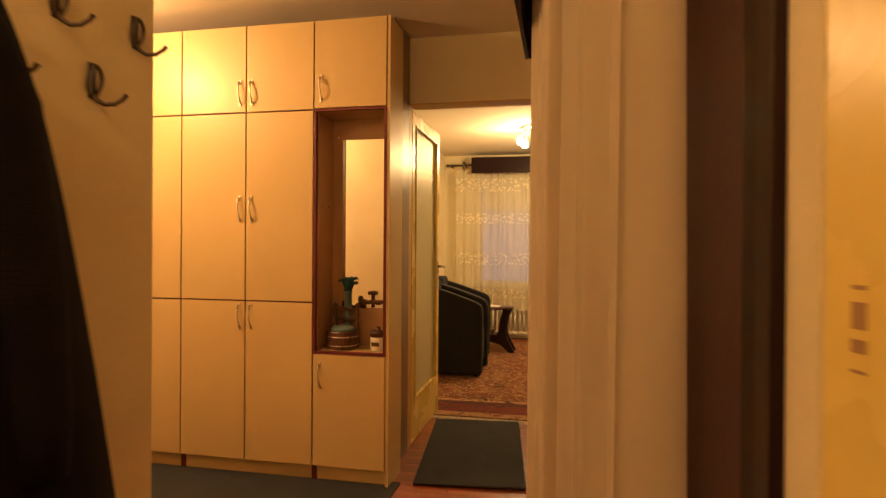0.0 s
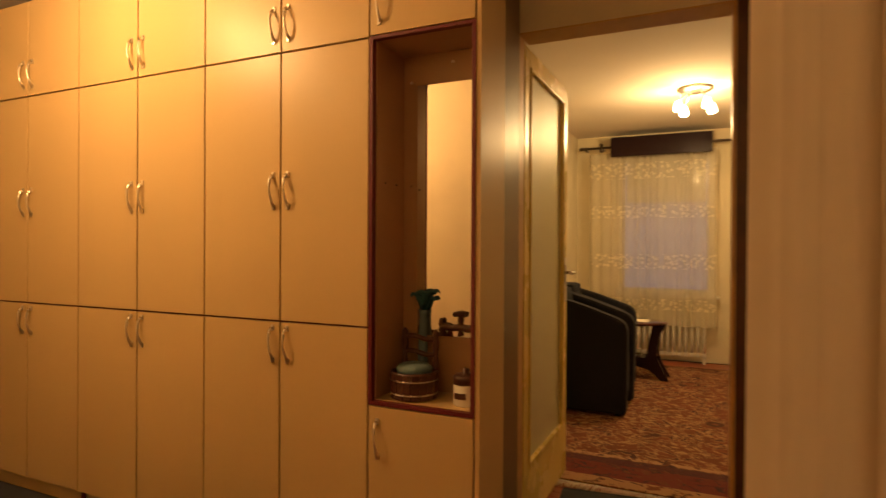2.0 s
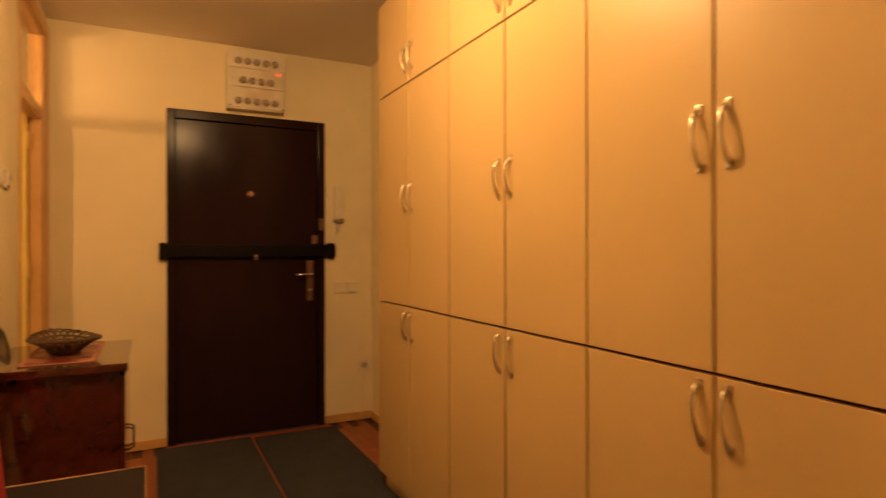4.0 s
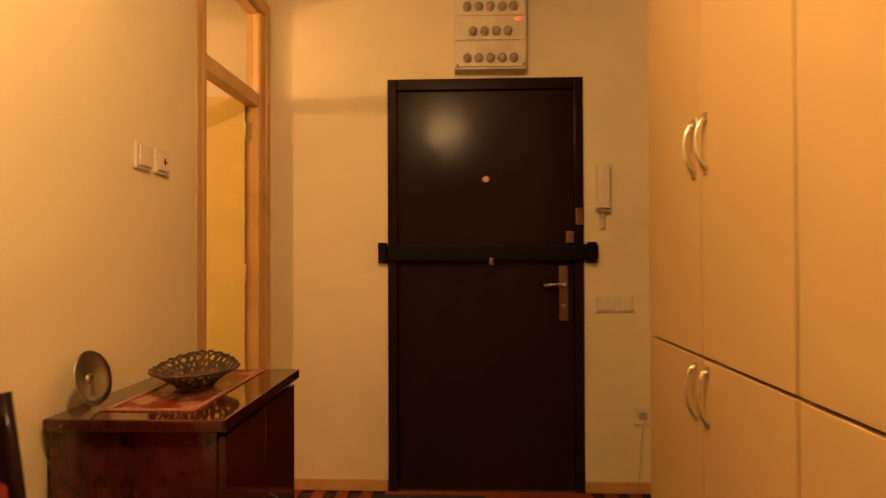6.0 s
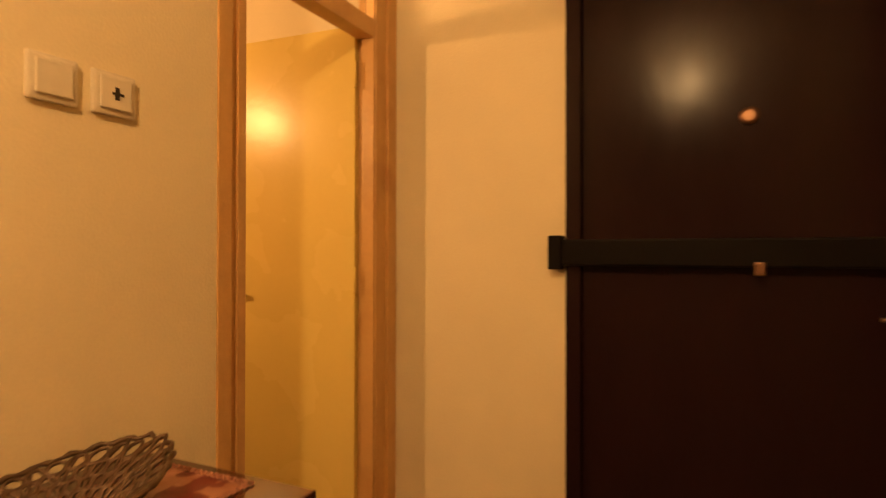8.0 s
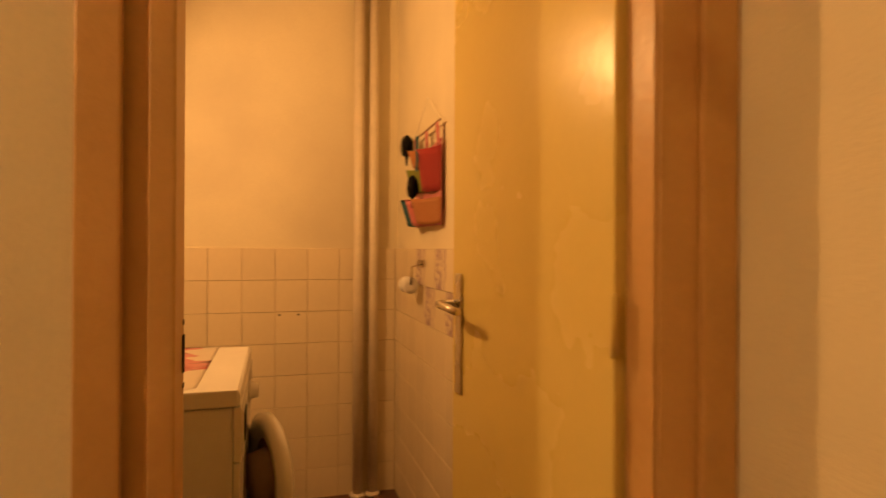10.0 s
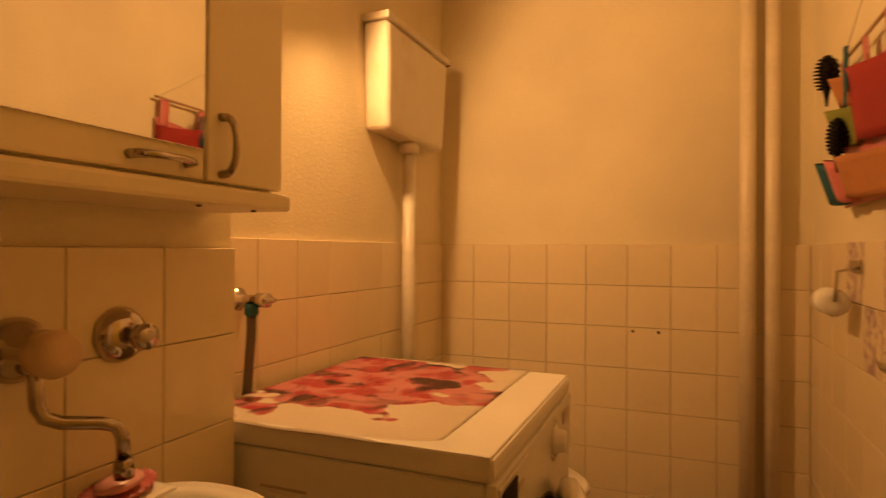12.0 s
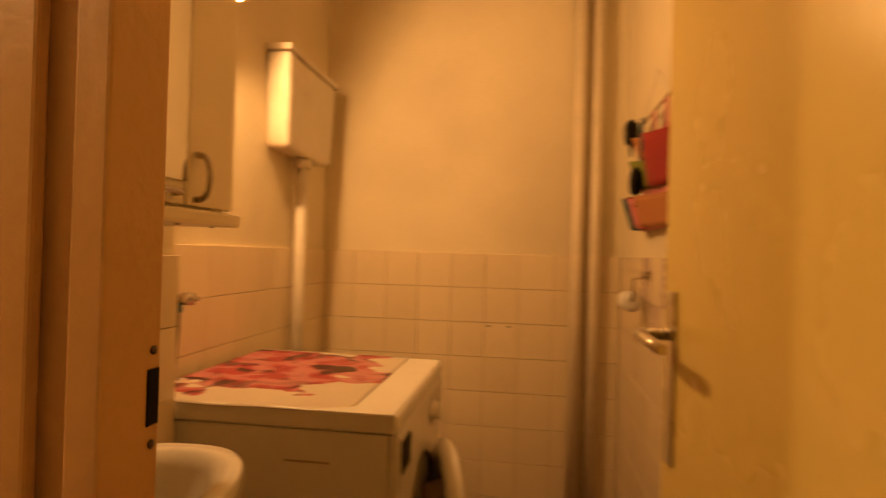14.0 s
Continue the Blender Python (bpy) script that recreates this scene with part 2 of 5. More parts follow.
def cloth_material(name, colour, through_share, pattern=None, weave=420.0):
    """Thin cloth that lets light through; pattern: heights of lace bands."""
    m = bpy.data.materials.new(name)
    m.use_nodes = True
    nodes, links = m.node_tree.nodes, m.node_tree.links
    nodes.remove(nodes["Principled BSDF"])
    out = nodes["Material Output"]
    tc = nodes.new("ShaderNodeTexCoord")
    n = nodes.new("ShaderNodeTexNoise")
    n.inputs["Scale"].default_value = 5
    links.new(tc.outputs["Object"], n.inputs["Vector"])
    ramp = nodes.new("ShaderNodeValToRGB")
    ramp.color_ramp.elements[0].color = (*[c * 0.9 for c in colour], 1)
    ramp.color_ramp.elements[1].color = (*[min(1, c * 1.06) for c in colour], 1)
    links.new(n.outputs[0], ramp.inputs[0])
    dif, tra = nodes.new("ShaderNodeBsdfDiffuse"), nodes.new("ShaderNodeBsdfTranslucent")
    links.new(ramp.outputs[0], dif.inputs[0])
    links.new(ramp.outputs[0], tra.inputs[0])
    mix = nodes.new("ShaderNodeMixShader")
    mix.inputs[0].default_value = through_share
    links.new(dif.outputs[0], mix.inputs[1])
    links.new(tra.outputs[0], mix.inputs[2])
    wv = nodes.new("ShaderNodeTexNoise")
    wv.inputs["Scale"].default_value = weave
    links.new(tc.outputs["Object"], wv.inputs["Vector"])
    bp = nodes.new("ShaderNodeBump")
    bp.inputs["Strength"].default_value, bp.inputs["Distance"].default_value = 0.10, 0.003
    links.new(wv.outputs[0], bp.inputs["Height"])
    links.new(bp.outputs[0], dif.inputs["Normal"])
    last = mix.outputs[0]
    if pattern:
        clear = nodes.new("ShaderNodeBsdfTransparent")
        lace = nodes.new("ShaderNodeTexVoronoi")
        lace.inputs["Scale"].default_value = 26
        links.new(tc.outputs["Object"], lace.inputs["Vector"])
        sep = nodes.new("ShaderNodeSeparateXYZ")
        links.new(tc.outputs["Object"], sep.inputs[0])
        total = None
        for z, half_width in pattern:
            sub = nodes.new("ShaderNodeMath")
            sub.operation = "SUBTRACT"
            links.new(sep.outputs[2], sub.inputs[0])
            sub.inputs[1].default_value = z
            ab = nodes.new("ShaderNodeMath")
            ab.operation = "ABSOLUTE"
            links.new(sub.outputs[0], ab.inputs[0])
            lt = nodes.new("ShaderNodeMath")
            lt.operation = "LESS_THAN"
            links.new(ab.outputs[0], lt.inputs[0])
            lt.inputs[1].default_value = half_width
            if total is None:
                total = lt.outputs[0]
            else:
                mx = nodes.new("ShaderNodeMath")
                mx.operation = "MAXIMUM"
                links.new(total, mx.inputs[0])
                links.new(lt.outputs[0], mx.inputs[1])
                total = mx.outputs[0]
        hole = nodes.new("ShaderNodeMath")
        hole.operation = "LESS_THAN"
        links.new(lace.outputs["Distance"], hole.inputs[0])
        hole.inputs[1].default_value = 0.42
        solid = nodes.new("ShaderNodeMath")
        solid.operation = "MULTIPLY"
        links.new(total, solid.inputs[0])
        links.new(hole.outputs[0], solid.inputs[1])
        cover = nodes.new("ShaderNodeMath")
        cover.operation = "MULTIPLY_ADD"
        links.new(solid.outputs[0], cover.inputs[0])
        cover.inputs[1].default_value, cover.inputs[2].default_value = 0.30, 0.66
        m2 = nodes.new("ShaderNodeMixShader")
        links.new(cover.outputs[0], m2.inputs[0])
        links.new(clear.outputs[0], m2.inputs[1])
        links.new(last, m2.inputs[2])
        last = m2.outputs[0]
    links.new(last, out.inputs[0])
    return m


CURTAIN = cloth_material("ivory_curtain_cloth", (0.76, 0.65, 0.52), 0.35)
SHEER = cloth_material("lace_sheer", (0.82, 0.76, 0.60), 0.35, [(2.07, 0.09), (1.62, 0.07), (1.08, 0.08), (0.62, 0.06)])


def rug_material():
    """A red Persian field with cream florals and striped borders."""
    m = material("persian_rug_wool", (0.17, 0.048, 0.022), 0.95, vary=0.35, scale=7, fine=300, bump=0.5)
    nodes, links = m.node_tree.nodes, m.node_tree.links
    b = nodes["Principled BSDF"]
    base = b.inputs["Base Color"].links[0].from_socket
    tc = nodes.new("ShaderNodeTexCoord")

    def layer(below, fac, colour):
        mix = nodes.new("ShaderNodeMix")
        mix.data_type = "RGBA"
        links.new(fac, mix.inputs[0])
        links.new(below, mix.inputs[6])
        mix.inputs[7].default_value = (*colour, 1)
        return mix.outputs[2]

    def step(sock, lo, hi):
        r = nodes.new("ShaderNodeValToRGB")
        r.color_ramp.interpolation = "CONSTANT"
        e = r.color_ramp.elements
        e[0].position, e[0].color = 0, (0, 0, 0, 1)
        e[1].position, e[1].color = lo, (1, 1, 1, 1)
        e.new(hi).color = (0, 0, 0, 1)
        links.new(sock, r.inputs[0])
        return r.outputs[0]
    v = nodes.new("ShaderNodeTexVoronoi")
    v.inputs["Scale"].default_value = 2.4
    links.new(tc.outputs["Object"], v.inputs["Vector"])
    n = nodes.new("ShaderNodeTexNoise")
    n.inputs["Scale"].default_value, n.inputs["Detail"].default_value, n.inputs["Distortion"].default_value = 11.0, 4, 1.8
    links.new(tc.outputs["Object"], n.inputs["Vector"])
    col = layer(base, step(n.outputs[0], 0.50, 0.565), (0.40, 0.235, 0.100))
    col = layer(col, step(n.outputs[0], 0.60, 0.66), (0.050, 0.016, 0.022))
    col = layer(col, step(v.outputs["Distance"], 0.16, 0.21), (0.075, 0.020, 0.016))
    sep = nodes.new("ShaderNodeSeparateXYZ")
    links.new(tc.outputs["Object"], sep.inputs[0])
    for at, wide, colour in ((0.18, 0.30, (0.16, 0.022, 0.018)), (0.06, 0.10, (0.40, 0.22, 0.10)), (0.36, 0.09, (0.09, 0.020, 0.022)), (0.44, 0.04, (0.44, 0.25, 0.12))):
        sub = nodes.new("ShaderNodeMath")
        sub.operation = "SUBTRACT"
        links.new(sep.outputs[1], sub.inputs[0])
        sub.inputs[1].default_value = at
        ab = nodes.new("ShaderNodeMath")
        ab.operation = "ABSOLUTE"
        links.new(sub.outputs[0], ab.inputs[0])
        lt = nodes.new("ShaderNodeMath")
        lt.operation = "LESS_THAN"
        links.new(ab.outputs[0], lt.inputs[0])
        lt.inputs[1].default_value = wide / 2
        wavy = nodes.new("ShaderNodeMath")
        wavy.operation = "MULTIPLY"
        links.new(lt.outputs[0], wavy.inputs[0])
        r = step(n.outputs[0], 0.36, 0.60)
        links.new(r, wavy.inputs[1])
        col = layer(col, wavy.outputs[0], colour)
    links.new(col, b.inputs["Base Color"])
    return m


RUG = rug_material()


def floral_material(name, ground, petals, deep, leaf, scale, patch=None):
    """Printed flowers: petals from distorted cells on a pale ground; patch: centre and reach of the bouquet."""
    m = material(name, ground, 0.35, vary=0.06, scale=5, fine=90, bump=0.04)
    nodes, links = m.node_tree.nodes, m.node_tree.links
    b = nodes["Principled BSDF"]
    col = b.inputs["Base Color"].links[0].from_socket
    tc = nodes.new("ShaderNodeTexCoord")
    warp = nodes.new("ShaderNodeTexNoise")
    warp.inputs["Scale"].default_value, warp.inputs["Detail"].default_value, warp.inputs["Distortion"].default_value = scale * 0.9, 2, 0.8
    links.new(tc.outputs["Object"], warp.inputs["Vector"])
    mixv = nodes.new("ShaderNodeMix")
    mixv.data_type = "VECTOR"
    mixv.inputs[0].default_value = 0.10
    links.new(tc.outputs["Object"], mixv.inputs[4])
    links.new(warp.outputs["Color"], mixv.inputs[5])
    cells = nodes.new("ShaderNodeTexVoronoi")
    cells.inputs["Scale"].default_value = scale * 1.5
    links.new(mixv.outputs[1], cells.inputs["Vector"])
    tone = nodes.new("ShaderNodeValToRGB")
    e = tone.color_ramp.elements
    e[0].position, e[0].color = 0.04, (*deep, 1)
    e[1].position, e[1].color = 0.62, (*leaf, 1)
    e.new(0.17).color = (*petals, 1)
    e.new(0.36).color = (*petals, 1)
    links.new(cells.outputs["Distance"], tone.inputs[0])
    dark = nodes.new("ShaderNodeValToRGB")
    dark.color_ramp.elements[0].position, dark.color_ramp.elements[1].position = 0.53, 0.63
    links.new(warp.outputs[0], dark.inputs[0])
    shade = nodes.new("ShaderNodeMix")
    shade.data_type = "RGBA"
    links.new(dark.outputs[0], shade.inputs[0])
    links.new(tone.outputs[0], shade.inputs[6])
    shade.inputs[7].default_value = (*deep, 1)
    mask = nodes.new("ShaderNodeMath")
    mask.operation = "ADD"
    n2 = nodes.new("ShaderNodeTexNoise")
    n2.inputs["Scale"].default_value, n2.inputs["Detail"].default_value = scale * 0.8, 2
    links.new(tc.outputs["Object"], n2.inputs["Vector"])
    links.new(n2.outputs[0], mask.inputs[0])
    mask.inputs[1].default_value = 0.0
    if patch:
        dist = nodes.new("ShaderNodeVectorMath")
        dist.operation = "DISTANCE"
        links.new(tc.outputs["Object"], dist.inputs[0])
        dist.inputs[1].default_value = patch[0]
        fall = nodes.new("ShaderNodeMapRange")
        fall.inputs["From Min"].default_value, fall.inputs["From Max"].default_value = patch[1] * 0.35, patch[1] * 1.15
        fall.inputs["To Min"].default_value, fall.inputs["To Max"].default_value = 0.28, -0.22
        links.new(dist.outputs["Value"], fall.inputs["Value"])
        links.new(fall.outputs[0], mask.inputs[1])
    cut = nodes.new("ShaderNodeValToRGB")
    cut.color_ramp.elements[0].position, cut.color_ramp.elements[1].position = 0.50, 0.53
    links.new(mask.outputs[0], cut.inputs[0])
    mix = nodes.new("ShaderNodeMix")
    mix.data_type = "RGBA"
    links.new(cut.outputs[0], mix.inputs[0])
    links.new(col, mix.inputs[6])
    links.new(shade.outputs[2], mix.inputs[7])
    links.new(mix.outputs[2], b.inputs["Base Color"])
    return m


PINKLACE = material("pink_lace", (0.42, 0.20, 0.14), 0.9, vary=0.15, fine=200, bump=0.2)
FLORAL = floral_material("floral_oilcloth", (0.60, 0.52, 0.42), (0.37, 0.026, 0.048), (0.045, 0.006, 0.014), (0.50, 0.17, 0.18), 11, ((1.12, -1.25, 0.86), 0.40))
RUNNERCLOTH = floral_material("red_lace_runner_cloth", (0.16, 0.010, 0.010), (0.42, 0.20, 0.14), (0.44, 0.21, 0.15), (0.36, 0.15, 0.10), 18)

# ---- mesh helpers ----


def bx(bm, x0, x1, y0, y1, z0, z1, bev=0.0):
    """A box, with bevelled edges where bev is given."""
    t = bmesh.new()
    bmesh.ops.create_cube(t, size=1)
    for v in t.verts:
        v.co = Vector((x0 + (v.co.x + 0.5) * (x1 - x0), y0 + (v.co.y + 0.5) * (y1 - y0), z0 + (v.co.z + 0.5) * (z1 - z0)))
    if bev:
        bmesh.ops.bevel(t, geom=t.edges[:], offset=bev, segments=2, affect="EDGES", profile=0.6)
    merge(bm, t)
    return bm


def merge(bm, t, m=None):
    """Adds the mesh t to bm, moved by m, and frees t."""
    if m is not None:
        bmesh.ops.transform(t, matrix=m, verts=t.verts[:])
    me = bpy.data.meshes.new("tmp")
    t.to_mesh(me)
    t.free()
    bm.from_mesh(me)
    bpy.data.meshes.remove(me)


def box(*a, bev=0.0):
    return bx(bmesh.new(), *a, bev=bev)


def tube(bm, pts, r, seg=12, closed=False, caps=True):
    """A round bar swept along the points; r is one radius or one a point."""
    pts = [Vector(p) for p in pts]
    n = len(pts)
    radii = [r] * n if isinstance(r, (int, float)) else list(r)
    rings, last = [], None
    for i, p in enumerate(pts):
        d = (pts[(i + 1) % n] - pts[i - 1]) if closed else (pts[min(i + 1, n - 1)] - pts[max(i - 1, 0)])
        d.normalize()
        if last is None:
            a = d.orthogonal().normalized()
        else:
            a = (last - d * last.dot(d)).normalized()
        last = a
        b = d.cross(a)
        rings.append([bm.verts.new(p + (a * math.cos(2 * math.pi * k / seg) + b * math.sin(2 * math.pi * k / seg)) * radii[i]) for k in range(seg)])
    for i in range(n if closed else n - 1):
        A, B = rings[i], rings[(i + 1) % n]
        for k in range(seg):
            bm.faces.new((A[k], A[(k + 1) % seg], B[(k + 1) % seg], B[k])).smooth = True
    if caps and not closed:
        bm.faces.new(rings[0][::-1])
        bm.faces.new(rings[-1])
    return bm


def lathe(bm, profile, m=None, seg=24, sx=1.0, sy=1.0):
    """Turns (radius, height) points round z; m moves the result."""
    t = bmesh.new()
    rings = []
    for r, z in profile:
        rings.append([t.verts.new((max(r, 1e-4) * sx * math.cos(2 * math.pi * k / seg), max(r, 1e-4) * sy * math.sin(2 * math.pi * k / seg), z)) for k in range(seg)])
    for A, B in zip(rings, rings[1:]):
        for k in range(seg):
            t.faces.new((A[k], A[(k + 1) % seg], B[(k + 1) % seg], B[k])).smooth = True
    t.faces.new(rings[0][::-1])
    t.faces.new(rings[-1])
    merge(bm, t, m)
    return bm


def prism(bm, outline, y0, y1, m=None):
    """An outline in x and z pulled along y."""
    t = bmesh.new()
    A = [t.verts.new((x, y0, z)) for x, z in outline]
    B = [t.verts.new((x, y1, z)) for x, z in outline]
    n = len(outline)
    t.faces.new(A)
    t.faces.new(B[::-1])
    for k in range(n):
        t.faces.new((A[k], B[k], B[(k + 1) % n], A[(k + 1) % n]))
    bmesh.ops.recalc_face_normals(t, faces=t.faces[:])
    merge(bm, t, m)
    return bm


def part(name, bm, mtl, parent=None, label=""):
    """One mesh object, under a thing or a part when parent is given."""
    bmesh.ops.recalc_face_normals(bm, faces=bm.faces[:])
    me = bpy.data.meshes.new(name)
    bm.to_mesh(me)
    bm.free()
    me.materials.append(mtl)
    ob = new(name, me)
    if parent is not None:
        ob.parent = parent
    if label:
        ob["label"] = label
    return ob


def thing(name, label, category, group="", place=(0, 0, 0), rz=0.0, kind=""):
    ob = new(name)
    ob.empty_display_size = 0.05
    ob.matrix_basis = pose(*place, 0, 0, rz)
    return tagged(ob, label, category, group, kind)


def solid(name, bm, mtl, label, category="", kind="", group=""):
    return tagged(part(name, bm, mtl), label, category, group, kind)


def grid_sheet(nx, nz, fn, thick=0.0):
    """A smooth sheet from fn(u, v), with thickness."""
    bm = bmesh.new()
    V = [[bm.verts.new(fn(i / nx, j / nz)) for j in range(nz + 1)] for i in range(nx + 1)]
    for i in range(nx):
        for j in range(nz):
            bm.faces.new((V[i][j], V[i + 1][j], V[i + 1][j + 1], V[i][j + 1])).smooth = True
    if thick:
        bmesh.ops.recalc_face_normals(bm, faces=bm.faces[:])
        bmesh.ops.solidify(bm, geom=bm.faces[:], thickness=thick)
    return bm


# ---- structure ----
CEIL = 2.50


def wall(name, boxes, label, mtl=None):
    bm = bmesh.new()
    for b in boxes:
        bx(bm, *b)
    return solid(name, bm, mtl or PLASTER, label, "wall", "structure")


wall("wall_west", [(-0.16, 0, -2.33, 0.612, 0, CEIL), (-0.16, 0, 1.592, 1.93, 0, CEIL), (-0.16, 0, 0.612, 1.592, 2.064, CEIL)], "cream plastered wall around the entrance door")
wall("wall_north_hall", [(-0.16, 3.842, 1.93, 2.186, 0, CEIL), (3.49, 3.842, 1.795, 1.93, 0, CEIL)], "cream plastered wall behind the wardrobes")
wall("wall_living_door", [(4.66, 5.12, 2.13, 2.25, 0, CEIL), (3.842, 4.66, 2.13, 2.25, 2.10, CEIL), (3.15, 3.842, 2.1865, 2.25, 2.10, CEIL), (5.12, 6.3, 2.13, 2.25, 0, CEIL)], "shaded plaster wall above the living room doorway")
wall("wall_south_hall", [(0.775, 1.46, -0.064, 0, 0, CEIL), (1.46, 3.30, -0.105, 0, 0, CEIL), (3.20, 3.30, -0.235, -0.105, 0, CEIL), (3.30, 3.856, -0.235, -0.131, 0, CEIL), (0.026, 0.775, -0.064, 0, 2.40, CEIL), (0, 0.026, -0.064, 0, 0, CEIL)], "cream plastered wall behind the dresser")
wall("wall_coat", [(3.76, 3.856, -2.5, -0.235, 0, CEIL)], "beige plaster partition that carries the coat hooks")
wall("wall_back", [(3.76, 5.12, -2.62, -2.5, 0, CEIL)], "plain plaster wall")
wall("wall_east_hall", [(5.0, 5.12, 1.30, 2.15, 0, CEIL), (5.0, 5.12, -0.575, 1.30, 2.30, CEIL), (5.09, 5.12, -0.575, 1.30, 0, 2.30)], "plaster wall behind the curtain")
wall("wall_east_south", [(5.0, 5.12, -2.5, -1.47, 0, CEIL), (5.0, 5.12, -1.47, -0.655, 2.08, CEIL), (5.0, 5.12, -0.655, -0.575, 0, CEIL)], "plaster wall round the yellow side door")
wall("wall_side_room", [(6.0, 6.1, -2.5, 0.0, 0, CEIL), (5.12, 6.0, -2.6, -2.5, 0, CEIL), (5.12, 6.0, 0.0, 0.1, 0, CEIL)], "plain plaster wall")
wall("wall_living_west", [(3.03, 3.15, 2.186, 6.77, 0, CEIL)], "pale living room wall")
wall("wall_living_east", [(6.3, 6.42, 2.15, 6.77, 0, CEIL)], "pale living room wall")
wall("wall_living_north", [(3.15, 3.62, 6.65, 6.77, 0, CEIL), (4.60, 6.3, 6.65, 6.77, 0, CEIL), (3.62, 4.60, 6.65, 6.77, 0, 0.72), (3.62, 4.60, 6.65, 6.77, 2.25, CEIL)], "pale living room wall round the window")
B_SOUTH = wall("wall_bath_south", [(-0.16, 1.336, -2.33, -2.216, 0, CEIL)], "bathroom wall, plaster over cream tiles")
B_EAST = wall("wall_bath_east", [(1.336, 1.46, -2.33, -0.064, 0, CEIL)], "bathroom wall, plaster over cream tiles")
B_SINK = wall("wall_bath_sink", [(1.17, 1.336, -0.815, -0.064, 0, CEIL)], "boxed-out bathroom wall that carries the basin")

solid("ceiling_hall", box(-0.16, 6.1, -2.62, 2.25, CEIL, CEIL + 0.1), CEILING, "matt painted ceiling", "ceiling", "structure")
solid("ceiling_living", box(3.03, 6.42, 2.25, 6.77, CEIL, CEIL + 0.1), CEILING, "matt painted ceiling", "ceiling", "structure")

HALL_FLOOR = solid("floor", box(-0.16, 6.42, -2.62, 6.77, -0.12, -0.012), FLOORBED, "red-brown parquet floor laid in strips", "floor", "structure")
BATH_FLOOR = solid("floor_bath", box(0.0, 1.336, -2.216, -0.064, -0.011, -0.005), GROUT, "brown tiled bathroom floor", "floor", "structure")
solid("baseboard", bx(bx(bx(box(0, 0.014, 0.0, 0.610, 0, 0.055, bev=0.004), 0, 0.014, 1.594, 1.93, 0, 0.055, bev=0.004), 0.014, 1.13, 1.916, 1.93, 0, 0.055, bev=0.004), 0.80, 3.30, 0, 0.014, 0, 0.055, bev=0.004), FRAMEPAINT, "low cream painted skirting board", "baseboard", "structure")

# ---- hall: wardrobes ----
FRONT, DEPTH = 1.548, 0.36


def bow_handle(parent, x, z, turn=0.0, length=0.120):
    """A bowed metal pull, flat at the feet and swollen in the middle."""
    bm = bmesh.new()
    pts, radii = [], []
    for k in range(13):
        u = k / 12
        bow = math.sin(math.pi * u)
        pts.append((0.005 * math.cos(math.pi * u), -0.004 - 0.021 * bow ** 0.7, (u - 0.5) * length))
        radii.append(0.0036 + 0.0022 * abs(math.cos(math.pi * u)))
    tube(bm, pts, radii, 10)
    for s in (-1, 1):
        bx(bm, -0.0065, 0.0065, -0.006, 0.0, s * length / 2 - 0.011, s * length / 2 + 0.011, bev=0.002)
    h = part("handle", bm, NICKEL, parent, "brushed metal bow handle")
    h.matrix_basis = pose(x, 0, z, 0, turn, 0)
    return h


def cupboard_door(unit, x0, x1, z0, z1, hx, hz):
    g = 0.0040
    d = part("door", box(x0 + g, x1 - g, 0.0, 0.018, z0 + g, z1 - g, bev=0.0012), LAMINATE, unit)
    bow_handle(d, hx, hz)
    return d


ROWS = ((0.085, 0.940, 0.855), (0.940, 1.946, 1.430), (1.946, 2.412, 2.052))


def wardrobe_unit(x, w):
    u = thing("wardrobe_unit", "tall beige laminate wardrobe with burgundy door edges", "wardrobe", "row of wardrobes", (x, FRONT, 0))
    bm = bmesh.new()
    bx(bm, 0.0, w, 0.0205, DEPTH, 0.085, 2.412)
    part("carcass", bm, BURGUNDY, u, "burgundy-edged carcass")
    part("plinth", box(0.014, w - 0.014, 0.035, DEPTH, 0, 0.084), LAMINATE, u)
    for s in (0.0, w - 0.012):
        part("plinth_edge", box(s, s + 0.012, 0.026, 0.034, 0, 0.084), BURGUNDY, u, "burgundy edge strip")
    for z0, z1, hz in ROWS:
        cupboard_door(u, 0.0, w / 2, z0, z1, w / 2 - 0.034, hz)
        cupboard_door(u, w / 2, w, z0, z1, w / 2 + 0.034, hz)
    return u


wardrobe_unit(1.154, 0.768)
wardrobe_unit(1.922, 0.789)
wardrobe_unit(2.711, 0.775)

